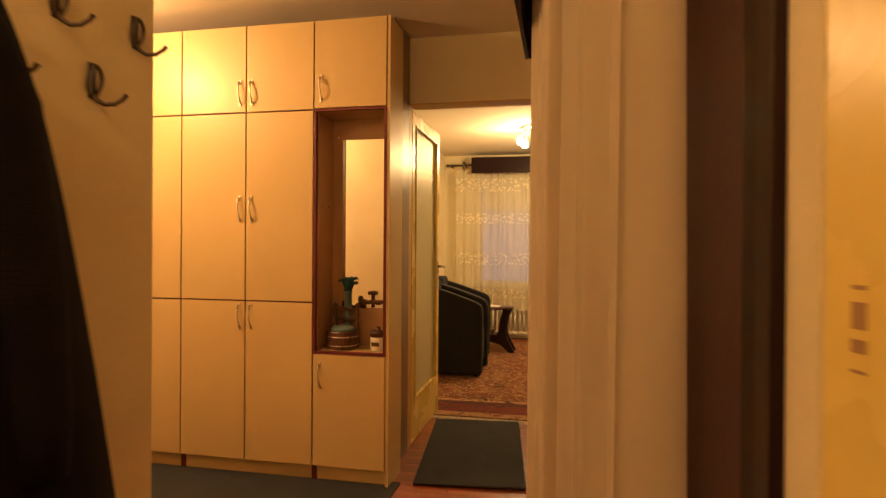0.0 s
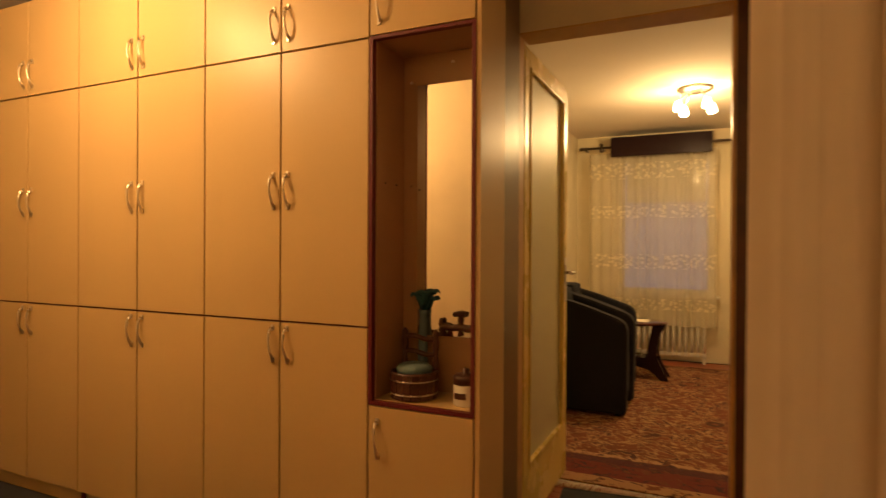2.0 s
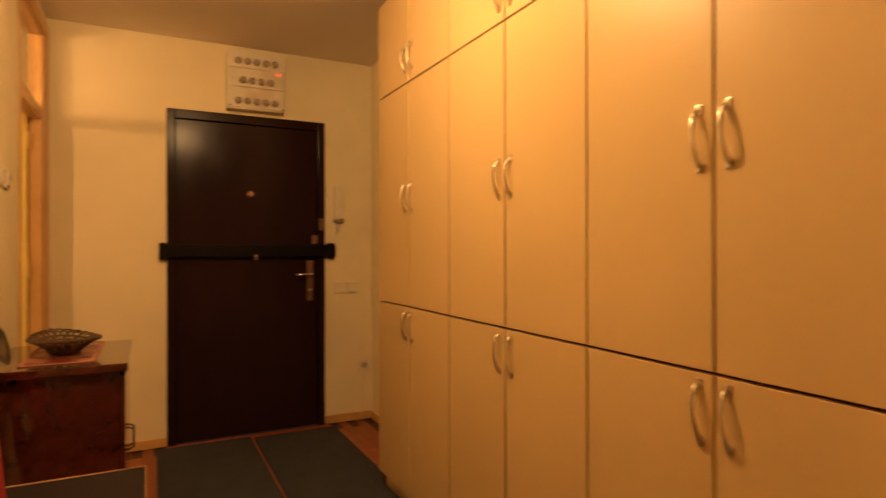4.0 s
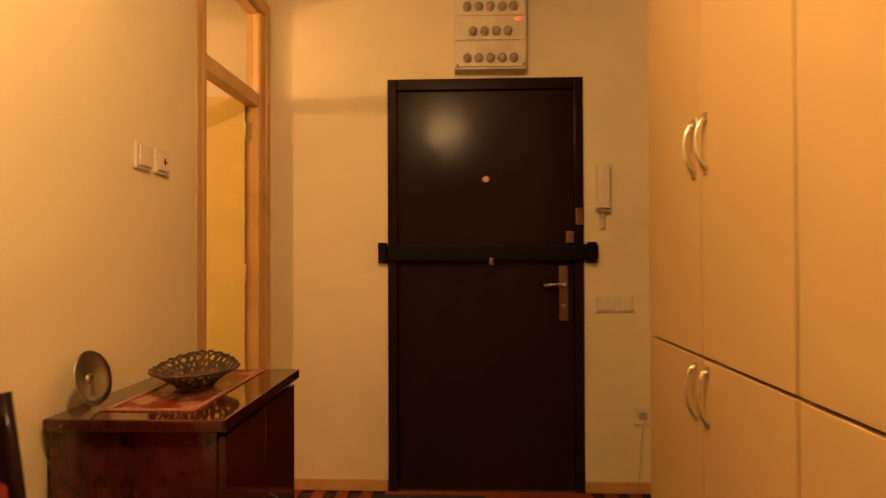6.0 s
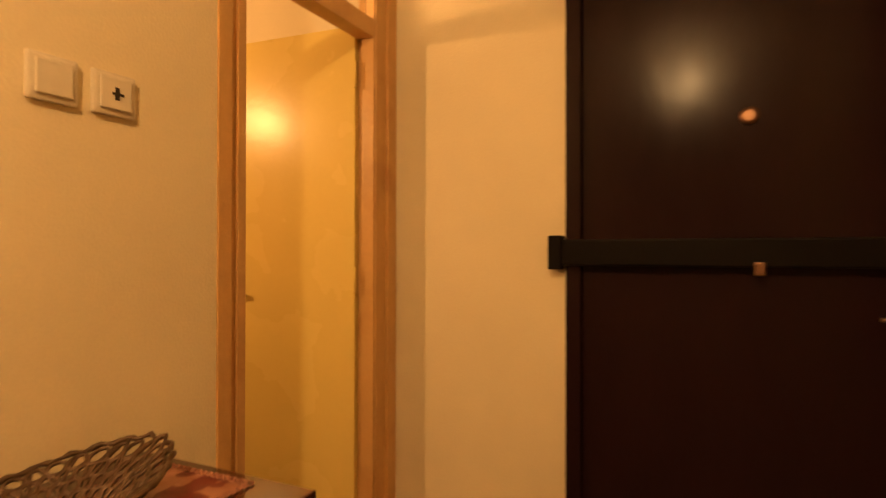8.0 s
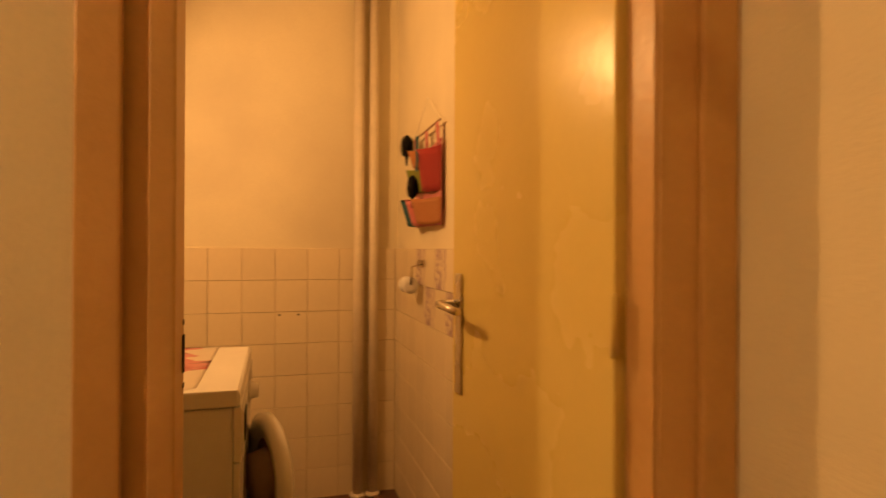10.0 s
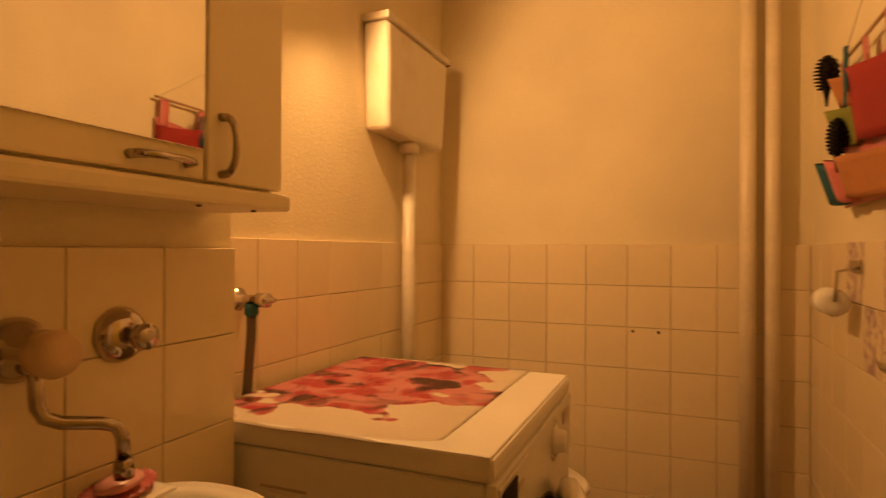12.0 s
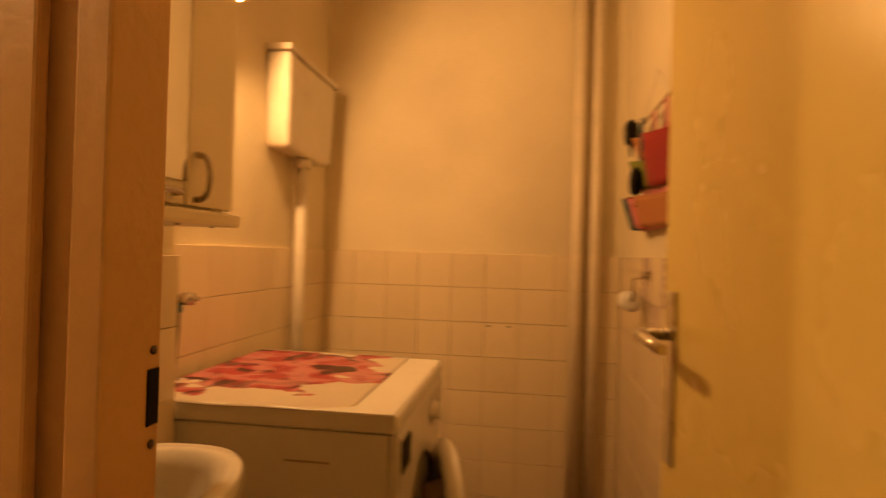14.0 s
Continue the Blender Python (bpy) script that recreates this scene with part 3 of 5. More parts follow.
# the end unit with the open mirror niche
DEPTH = 0.24
NX, NW, NZ0, NZ1 = 3.486, 0.397, 0.690, 1.938
niche = thing("niche_unit", "beige laminate unit with open mirror niche", "wardrobe", "row of wardrobes", (NX, FRONT, 0))
part("lower_carcass", box(0.0, NW, 0.0205, DEPTH, 0.085, NZ0 - 0.016), BURGUNDY, niche, "burgundy-edged carcass")
part("upper_carcass", box(0.0, NW, 0.0205, DEPTH, NZ1 + 0.012, 2.412), BURGUNDY, niche, "burgundy-edged carcass")
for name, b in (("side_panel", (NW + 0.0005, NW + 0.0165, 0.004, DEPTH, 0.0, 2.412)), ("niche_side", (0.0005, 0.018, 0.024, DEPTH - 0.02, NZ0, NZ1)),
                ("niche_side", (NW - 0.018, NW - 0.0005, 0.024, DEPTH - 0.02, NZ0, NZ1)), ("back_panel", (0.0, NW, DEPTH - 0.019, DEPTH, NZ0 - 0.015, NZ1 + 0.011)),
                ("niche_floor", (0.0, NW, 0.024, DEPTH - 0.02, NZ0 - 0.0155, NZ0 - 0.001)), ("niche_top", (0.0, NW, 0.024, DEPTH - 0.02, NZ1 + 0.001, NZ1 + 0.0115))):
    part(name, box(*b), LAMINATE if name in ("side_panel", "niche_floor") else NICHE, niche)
for b in ((0.0, 0.014, 0.0, 0.0235, NZ0 - 0.016, NZ1 + 0.012), (NW - 0.014, NW, 0.0, 0.0235, NZ0 - 0.016, NZ1 + 0.012),
          (0.0145, NW - 0.0145, 0.0, 0.0235, NZ0 - 0.016, NZ0 - 0.002), (0.0145, NW - 0.0145, 0.0, 0.0235, NZ1 + 0.0, NZ1 + 0.012)):
    part("edge_strip", box(*b, bev=0.001), BURGUNDY, niche, "burgundy edge strip")
part("mirror", box(0.078, NW - 0.019, DEPTH - 0.026, DEPTH - 0.0195, 0.895, 1.825, bev=0.001), MIRROR, niche, "tall frameless mirror")
for x, z in ((0.05, 1.84), (0.22, 1.90), (0.30, 1.915), (0.05, 1.45)):
    bmk = bmesh.new()
    lathe(bmk, [(0.0055, 0), (0.0055, 0.004), (0.002, 0.006)], pose(x, DEPTH - 0.0192, z, 90, 0, 0), 10)
    part("screw_cap", bmk, NICKEL, niche)
for z in (1.45, 1.452):
    bmk = bmesh.new()
    lathe(bmk, [(0.004, 0), (0.004, 0.003), (0.001, 0.004)], pose(0.0182, 0.08 + (z - 1.45) * 40, 1.45, 0, 90, 0), 10)
    part("shelf_pin_hole", bmk, IRON, niche)
part("plinth", box(0.014, NW - 0.002, 0.035, DEPTH, 0, 0.084), LAMINATE, niche)
part("plinth_edge", box(0.0, 0.012, 0.026, 0.034, 0, 0.084), BURGUNDY, niche, "burgundy edge strip")
cupboard_door(niche, 0.0, NW, 0.085, NZ0 - 0.016, 0.040, 0.560)
cupboard_door(niche, 0.0, NW, NZ1 + 0.012, 2.412, 0.040, 2.055)


# things in the niche
def turned_post(h, r):
    prof = [(r * 0.9, 0)]
    for k in range(1, 16):
        u = k / 16
        prof.append((r * (0.62 + 0.38 * abs(math.cos(u * math.pi * 2.5))), h * u))
    prof += [(r * 0.9, h), (r * 0.3, h + r)]
    return prof


tub = thing("tub_planter", "small carved wooden tub with turned back posts", "ornament", "", (3.612, 1.655, NZ0 - 0.0005))
bm = bmesh.new()
lathe(bm, [(0.070, 0), (0.078, 0.01), (0.081, 0.05), (0.083, 0.095), (0.076, 0.096), (0.072, 0.05), (0.01, 0.045)], None, 28)
part("tub", bm, CARVED, tub)
for z in (0.022, 0.068):
    bmk = bmesh.new()
    tube(bmk, [(0.082 * math.cos(a * math.pi / 16), 0.082 * math.sin(a * math.pi / 16), z) for a in range(32)], 0.004, 8, closed=True)
    part("hoop", bmk, STEEL, tub, "thin metal hoop")
for k in range(18):
    a = k * math.pi / 9
    bmk = bmesh.new()
    bx(bmk, 0.079, 0.0845, -0.012, 0.012, 0.004, 0.092, bev=0.002)
    s = part("stave", bmk, CARVED, tub)
    s.matrix_basis = pose(0, 0, 0, 0, 0, math.degrees(a))
for s in (-1, 1):
    bmk = bmesh.new()
    lathe(bmk, turned_post(0.205, 0.013), pose(s * 0.062, 0.045, 0.02), 14)
    part("back_post", bmk, CARVED, tub)
for z, half_w in ((0.205, 0.062), (0.150, 0.062)):
    bmk = bmesh.new()
    tube(bmk, [(-half_w + half_w * 2 * k / 8, 0.045, z + 0.006 * math.sin(k * 0.8)) for k in range(9)], 0.009, 10)
    part("back_rail", bmk, CARVED, tub)
bm = bmesh.new()
lathe(bm, [(0.06, 0), (0.066, 0.02), (0.05, 0.034), (0.0, 0.038)], pose(0, 0, 0.085), 20)
part("filling", bm, PALEBLUE, tub, "crumpled pale blue cloth")

vase = thing("flower_vase", "grey-teal vase with a dark teal cloth flower", "vase", "", (3.600, 1.745, NZ0 - 0.0005))
bm = bmesh.new()
lathe(bm, [(0.018, 0), (0.020, 0.03), (0.019, 0.12), (0.016, 0.22), (0.014, 0.28), (0.018, 0.30), (0.012, 0.295)], None, 20)
part("vase_body", bm, PALEBLUE, vase)
for k in range(9):
    a, lift = k * 2.4, 0.30 + 0.012 * (k % 3)
    bmk = grid_sheet(5, 5, lambda u, v: Vector(((0.010 + 0.044 * v) * math.cos(a + (u - 0.5) * 1.1), (0.008 + 0.016 * v) * math.sin(a + (u - 0.5) * 1.1), lift + 0.055 * math.sin(v * 2.2) - 0.02 * abs(u - 0.5))), 0.002)
    part("petal", bmk, TEAL, vase, "teal cloth petal")

jar = thing("lidded_jar", "white jar with brown lid and label", "jar", "", (3.815, 1.640, NZ0 - 0.0005))
bm = bmesh.new()
lathe(bm, [(0.038, 0), (0.042, 0.006), (0.042, 0.068), (0.039, 0.072)], None, 24)
part("jar_body", bm, PORCELAIN, jar)
bm = bmesh.new()
lathe(bm, [(0.043, 0.0725), (0.043, 0.096), (0.036, 0.104), (0.010, 0.106), (0.012, 0.120), (0.004, 0.126)], None, 24)
part("lid", bm, CARVED, jar, "brown turned lid")
bm = bmesh.new()
for k in range(7):
    a = -2.1 + k * 0.14
    bx(bm, 0.0424 * math.cos(a) - 0.004, 0.0424 * math.cos(a) + 0.004, 0.0424 * math.sin(a) - 0.001, 0.0424 * math.sin(a) + 0.001, 0.026, 0.046)
part("jar_label", bm, CARVED, jar, "dark brown label band")

rack = thing("small_wooden_rack", "dark turned wooden rail with round knobs", "rack", "", (3.745, 1.749, 0.900))
bm = bmesh.new()
tube(bm, [(-0.075 + 0.15 * k / 12, 0, 0.03 + 0.003 * math.sin(k * 1.3)) for k in range(13)], [0.009 + 0.004 * abs(math.sin(k * 0.9)) for k in range(13)], 12)
part("rail", bm, CARVED, rack)
for s in (-1, 0, 1):
    bm = bmesh.new()
    lathe(bm, turned_post(0.052 if s else 0.075, 0.011 if s else 0.007), pose(s * 0.072, 0, 0.0), 12)
    part("upright", bm, CARVED, rack)
bm = bmesh.new()
tube(bm, [(-0.022, 0, 0.078), (0, 0, 0.082), (0.022, 0, 0.078)], 0.010, 10)
part("knob", bm, CARVED, rack)
part("bracket", box(-0.012, 0.012, 0.004, 0.0125, 0.02, 0.04), CARVED, rack)

# ---- hall: entrance door ----
ed = thing("entrance_door", "dark brown security door with closed bolt bar", "door", kind="structure")
ed.name = "door_1"
for b in ((-0.10, 0.012, 0.614, 0.660, 0, 2.062), (-0.10, 0.012, 1.544, 1.590, 0, 2.062), (-0.10, 0.012, 0.6605, 1.5435, 2.006, 2.062)):
    part("door_frame", box(*b, bev=0.004), DARKWOOD, ed)
leaf = part("door_leaf", box(-0.06, -0.006, 0.662, 1.542, 0.006, 2.003, bev=0.003), DARKWOOD, ed, "dark brown varnished leaf")
bar = part("security_bar", box(0.006, 0.040, 0.574, 1.655, 1.150, 1.228, bev=0.006), BLACK, ed, "black steel bolt bar")
for y in (0.590, 1.625):
    part("bar_bracket", box(-0.001 if y > 1.6 else 0.0005, 0.050, y - 0.02, y + 0.02, 1.138, 1.240, bev=0.004), BLACK, bar)
bm = bmesh.new()
lathe(bm, [(0.024, 0), (0.024, 0.006), (0.014, 0.010), (0.012, 0.010)], pose(-0.006, 1.108, 1.556, 0, 90, 0), 24)
part("peephole", bm, AGED, ed, "round metal peephole")
for y, z0, z1 in ((1.566, 1.325, 1.408), (1.518, 1.234, 1.294)):
    part("lock", box(0.0125 if y > 1.545 else -0.005, 0.030, y - 0.018, y + 0.018, z0, z1, bev=0.004), AGED, ed, "dull copper-coloured rim lock")
part("bolt_knob", box(0.0405, 0.056, 1.118, 1.142, 1.128, 1.165, bev=0.005), AGED, bar, "small metal knob")
plate = part("handle_plate", box(-0.0055, 0.004, 1.468, 1.510, 0.850, 1.122, bev=0.003), AGED, ed, "long dull copper-coloured handle plate")
bm = bmesh.new()
tube(bm, [(0.004, 1.489, 1.032), (0.045, 1.489, 1.032), (0.052, 1.470, 1.033), (0.050, 1.420, 1.031), (0.046, 1.386, 1.028)], [0.010, 0.010, 0.010, 0.008, 0.006], 12)
part("lever", bm, NICKEL, plate, "metal lever handle")
bm = bmesh.new()
lathe(bm, [(0.010, 0), (0.010, 0.010), (0.006, 0.012)], pose(0.004, 1.489, 0.925, 0, 90, 0), 14)
part("key_cylinder", bm, NICKEL, plate)

# fuse box above the door
fb = thing("fuse_box", "ivory fuse box with three rows of round fuses", "fuse box", "", (0.0, 0.952, 2.083))
part("case", box(0.0005, 0.085, 0.0, 0.352, 0.0, 0.372, bev=0.006), PLASTIC, fb)
for r, n in ((0.055, 5), (0.185, 4), (0.305, 5)):
    part("cover_strip", box(0.0855, 0.097, 0.006, 0.346, r - 0.045, r + 0.030, bev=0.003), PLASTIC, fb)
    for k in range(n):
        bm = bmesh.new()
        lathe(bm, [(0.021, 0), (0.021, 0.016), (0.014, 0.019), (0.011, 0.030), (0.004, 0.031)], pose(0.097, 0.176 + (k - (n - 1) / 2) * 0.056, r - 0.006, 0, 90, 0), 18)
        part("fuse", bm, FUSEGREY, fb, "round grey fuse cap")
part("meter_display", box(0.0855, 0.0885, 0.300, 0.322, 0.240, 0.248), REDLED, fb, "red digits")
for y in (0.016, 0.336):
    bm = bmesh.new()
    lathe(bm, [(0.005, 0), (0.005, 0.004), (0.001, 0.005)], pose(0.097, y, 0.018, 0, 90, 0), 10)
    part("screw", bm, IRON, fb)

# intercom, switches and socket
ic = thing("intercom_phone", "ivory wall intercom handset with a button plate", "intercom", "", (0.0, 1.681, 1.302))
part("base", box(0.0005, 0.018, -0.034, 0.034, 0.092, 0.325, bev=0.004), PLASTIC, ic)
part("handset", box(0.0185, 0.056, -0.030, 0.030, 0.100, 0.322, bev=0.010), PLASTIC, ic)
part("hook_switch", box(0.0185, 0.040, -0.034, 0.034, 0.086, 0.0995, bev=0.003), FUSEGREY, ic, "dark slot under the handset")
bm = bmesh.new()
tube(bm, [(0.014 + 0.010 * math.cos(k * math.pi / 4), 0.010 * math.sin(k * math.pi / 4), 0.088 - 0.0009 * k) for k in range(96)], 0.0030, 6)
part("cord", bm, PLASTIC, ic, "coiled ivory cord")


def light_switch(place, rz, label, socket=False, tele=False):
    """A rounded frame with a rocker; its back lies on the plane y = 0."""
    t = thing("socket" if socket else "light_switch", label, "socket" if socket else "switch", "" if socket else "wall switches", place, rz)
    part("frame", box(-0.043, 0.043, 0.0005, 0.012, -0.041, 0.041, bev=0.0055), PLASTIC, t)
    if socket:
        bmk = bmesh.new()
        lathe(bmk, [(0.022, 0), (0.022, 0.003), (0.019, 0.001), (0.004, 0.0015)], pose(0, 0.012, 0, -90, 0, 0), 20)
        part("socket_well", bmk, FUSEGREY, t, "dark round socket well")
    else:
        r = part("rocker", box(-0.031, 0.031, 0.0125, 0.0175, -0.030, 0.030, bev=0.0024), PLASTIC, t)
        if tele:
            part("symbol", box(-0.004, 0.004, 0.0177, 0.0188, -0.012, 0.012), IRON, r, "small dark symbol")
            part("symbol_bar", box(-0.014, 0.010, 0.0177, 0.0186, -0.003, 0.002), IRON, r)
    return t


light_switch((1.150, 0, 1.487), 0, "ivory rocker switch on the wall above the dresser")
light_switch((1.038, 0, 1.487), 0, "ivory socket plate with a dark symbol", tele=True)
light_switch((0, 1.692, 0.934), -90, "ivory rocker switch beside the entrance door")
light_switch((0, 1.790, 0.934), -90, "ivory rocker switch beside the entrance door")
sk = light_switch((0, 1.872, 0.380), -90, "ivory wall socket with a thin cable", socket=True)
bm = bmesh.new()
tube(bm, [(0.0, 0.013, -0.01), (0.003, 0.018, -0.05), (0.012, 0.012, -0.15), (0.016, 0.01, -0.26), (0.03, 0.02, -0.365)], 0.0035, 8)
part("cable", bm, PLASTIC, sk)

# ceiling lamp of the hall
hl = thing("hall_ceiling_lamp", "round glass ceiling lamp, lit", "ceiling lamp", "", (2.32, 0.82, CEIL))
bm = bmesh.new()
lathe(bm, [(0.05, -0.0005), (0.055, -0.012), (0.045, -0.03), (0.02, -0.06)], None, 24)
part("canopy", bm, NICKEL, hl)
bm = bmesh.new()
lathe(bm, [(0.014, -0.058), (0.024, -0.075), (0.024, -0.105), (0.006, -0.122)], None, 20)
part("bulb", bm, HALLGLASS, hl, "lit bulb glass")

# ---- hall: dresser and what stands on it ----
dr = thing("dresser", "dark polished mahogany cabinet with overhanging top", "cabinet", "", (0.985, 0.0, 0))
DW, DD = 0.602, 0.447
part("top", box(0, DW, 0.016, DD, 0.770, 0.800, bev=0.004), MAHOGANY, dr)
part("body", box(0.022, DW - 0.022, 0.018, DD - 0.028, 0.05, 0.7695), MAHOGANY, dr)
for x0, x1, hx in ((0.026, 0.300, 0.275), (0.302, DW - 0.026, 0.325)):
    d = part("door", box(x0, x1, DD - 0.0275, DD - 0.009, 0.07, 0.755, bev=0.003), MAHOGANY, dr)
    bm = bmesh.new()
    tube(bm, [(hx, DD - 0.009, 0.50), (hx, DD + 0.012, 0.49), (hx, DD + 0.012, 0.42), (hx, DD - 0.009, 0.41)], 0.004, 8)
    part("handle", bm, IRON, d, "dark bent handle")
part("base", box(0.03, DW - 0.03, 0.03, DD - 0.04, 0, 0.0495), MAHOGANY, dr)

tr = thing("table_runner", "red cloth runner with pale lace edging", "table runner")
part("cloth", grid_sheet(46, 16, lambda u, v: Vector((1.021 + 0.488 * u, 0.121 + 0.213 * v, 0.8015 + 0.0008 * math.sin(u * 20) * math.sin(v * 9))), 0.0015), RUNNERCLOTH, tr)
for x0, y0, x1, y1 in ((1.020, 0.120, 1.510, 0.120), (1.020, 0.335, 1.510, 0.335), (1.020, 0.120, 1.020, 0.335), (1.510, 0.120, 1.510, 0.335)):
    n = int(math.hypot(x1 - x0, y1 - y0) / 0.013)
    bm = bmesh.new()
    for k in range(n + 1):
        cx, cy = x0 + (x1 - x0) * k / n, y0 + (y1 - y0) * k / n
        tube(bm, [(cx + 0.0065 * math.cos(q * math.pi / 4), cy + 0.0065 * math.sin(q * math.pi / 4), 0.8030) for q in range(8)], 0.0016, 5, closed=True)
    part("lace_edge", bm, PINKLACE, tr, "pale pink lace loops")
bowl = thing("filigree_bowl", "oval openwork bowl of tarnished silver wire", "bowl", "", (1.262, 0.225, 0.8045), 18)
bm = bmesh.new()
random.seed(5)


def bowl_point(a, h):
    r = 0.058 + 0.082 * h ** 1.1
    return Vector(((r * 1.20 + 0.035 * h ** 3 * abs(math.cos(a)) ** 3) * math.cos(a), r * 0.82 * math.sin(a), 0.003 + 0.050 * h ** 0.8 + 0.014 * h * h * abs(math.cos(a)) ** 2))


for ring in range(4):
    for k in range(30):
        a0, h0 = k / 30 * 2 * math.pi + ring * 0.11, 0.16 + ring * 0.22
        tube(bm, [bowl_point(a0 + 0.10 * math.cos(q * math.pi / 5), min(1.0, h0 + 0.12 * math.sin(q * math.pi / 5))) for q in range(10)], 0.0034, 5, closed=True)
for k in range(30):
    a0 = k / 30 * 2 * math.pi
    tube(bm, [bowl_point(a0 + 0.30 * q / 6 * (1 if k % 2 else -1), q / 6) for q in range(7)], 0.0030, 5)
part("openwork", bm, SILVERWIRE, bowl)
for h, r in ((0.02, 0.003), (1.0, 0.0042)):
    bm = bmesh.new()
    tube(bm, [bowl_point(k * math.pi / 48, h + (0.03 * math.sin(k * 1.57) if h > 0.5 else 0.0)) for k in range(96)], [r * (1 + 0.35 * math.sin(k * 2.1)) for k in range(96)], 8, closed=True)
    part("rim" if h > 0.5 else "foot_ring", bm, SILVERWIRE, bowl)
bm = bmesh.new()
lathe(bm, [(0.062, 0), (0.064, 0.003), (0.01, 0.004)], None, 28, 1.2, 0.82)
part("bowl_base", bm, SILVERWIRE, bowl)

pl = thing("metal_plate", "round dished metal plate leaning against the wall", "plate", "", (1.487, 0.056, 0.801))
bm = bmesh.new()
lathe(bm, [(0.014, 0.006), (0.018, 0.010), (0.042, 0.004), (0.048, 0.012), (0.056, 0.013), (0.068, 0.020), (0.070, 0.017), (0.056, 0.008), (0.040, -0.001), (0.01, 0.0)], pose(0, 0, 0.0705, -76, 0, 0), 40)
part("dish", bm, STEEL, pl)
bm = bmesh.new()
lathe(bm, [(0.0135, 0.004), (0.012, 0.010), (0.004, 0.011)], pose(0, 0.0, 0.0705, -76, 0, 0), 20)
part("boss", bm, STEEL, pl)

# mats on the hall floor
MATS = ((0.07, 3.60, 0.552, 1.092), (0.10, 3.945, 1.106, 1.630))


def floor_runner(name, label, place, rz, w, d):
    """A ribbed carpet strip with a bound edge; w and d are its sides."""
    t = thing(name, label, "runner", "hall runners", place, rz)
    part("carpet", box(0.012, w - 0.012, 0.012, d - 0.012, 0.0, 0.008, bev=0.002), MAT, t)
    for b in ((0, w, 0, 0.0118), (0, w, d - 0.0118, d), (0, 0.0118, 0.012, d - 0.012), (w - 0.0118, w, 0.012, d - 0.012)):
        part("binding", box(*b, 0.0, 0.0088, bev=0.003), MAT, t, "sewn edge binding")
    return t


for x0, x1, y0, y1 in MATS:
    floor_runner("hall_runner", "long slate-grey ribbed carpet runner", (x0, y0, 0.0005), 0, x1 - x0, y1 - y0)
floor_runner("doorway_runner", "dark blue-grey carpet runner through the doorway", (4.015, 1.613, 0.0105), 6, 0.58, 1.12)

# chair beside the dresser with a red garment on its back
ch = thing("chair", "dark upholstered chair with a light piped seat", "chair", "", (1.935, 0.300, 0))
part("seat", box(-0.213, 0.213, -0.205, 0.205, 0.420, 0.474, bev=0.012), PLUM, ch, "dark plum upholstered seat")
bm = bmesh.new()
tube(bm, [(-0.211, -0.203, 0.473), (-0.211, 0.203, 0.473), (0.211, 0.203, 0.473), (0.211, -0.203, 0.473)], 0.0022, 6, closed=True)
part("piping", bm, FRAMEPAINT, ch, "light seat piping")
for sx in (-1, 1):
    for sy in (-1, 1):
        bm = bmesh.new()
        tube(bm, [(sx * 0.185, sy * 0.175, 0.4195), (sx * 0.195, sy * 0.185, 0.0)], [0.019, 0.012], 10)
        part("leg", bm, DARKWOOD, ch)
for sx in (-1, 1):
    bm = bmesh.new()
    tube(bm, [(sx * 0.185, -0.190, 0.43), (sx * 0.185, -0.215, 0.70), (sx * 0.185, -0.245, 0.90)], 0.016, 10)
    part("back_post", bm, DARKWOOD, ch)
part("backrest", box(-0.169, 0.169, -0.245, -0.222, 0.62, 0.86, bev=0.008), DARKWOOD, ch)
garment = grid_sheet(24, 22, lambda u, v: Vector((1.80 + 0.33 * u + 0.05 * (1 - v) * (1 - u), 0.108 + 0.030 * (1 - v) ** 0.7 + 0.012 * math.sin(u * 17) * (1.1 - v), 0.49 + (0.24 + 0.10 * math.sin(u * 2.6)) * v)), 0.012)
solid("red_garment", garment, REDCLOTH, "red garment hung over the chair back", "garment")
# unseen fixture, added round the fill light at the corridor's far end
hc = thing("corridor_ceiling_lamp", "unseen lit ceiling lamp, added to brighten the corridor", "ceiling lamp", "", (4.38, -1.95, CEIL))
bm = bmesh.new()
lathe(bm, [(0.05, -0.0005), (0.055, -0.012), (0.045, -0.03), (0.02, -0.06)], None, 24)
part("canopy", bm, NICKEL, hc)
bm = bmesh.new()
lathe(bm, [(0.014, -0.058), (0.024, -0.070), (0.024, -0.086), (0.006, -0.096)], None, 20)
part("bulb", bm, HALLGLASS, hc, "lit bulb glass")

# ---- bathroom door ----
bd = thing("bathroom_door_frame", "aged cream door frame with a transom", "door frame", kind="structure")
bd.name = "door_2"
OX0, OX1 = 0.122, 0.692
for b in ((0.0265, OX0, -0.0635, -0.0005, 0, 2.40), (OX1, OX1 + 0.026, -0.0635, -0.0005, 0, 2.40), (OX1 + 0.0262, 0.7745, -0.0635, -0.0065, 0, 2.40), (OX0 + 0.0005, OX1 - 0.0005, -0.0635, -0.0005, 2.36, 2.3995)):
    part("jamb", box(*b, bev=0.0025), FRAMEPAINT, bd)
for b in ((0.003, 0.058, 0.0002, 0.016, 0, 2.44), (0.0585, OX0 - 0.004, 0.0, 0.006, 0, 2.37), (0.741, 0.783, -0.006, 0.0055, 0, 2.44), (0.0585, 0.7405, 0.0005, 0.016, 2.375, 2.44)):
    part("casing", box(*b, bev=0.003), FRAMEPAINT, bd)
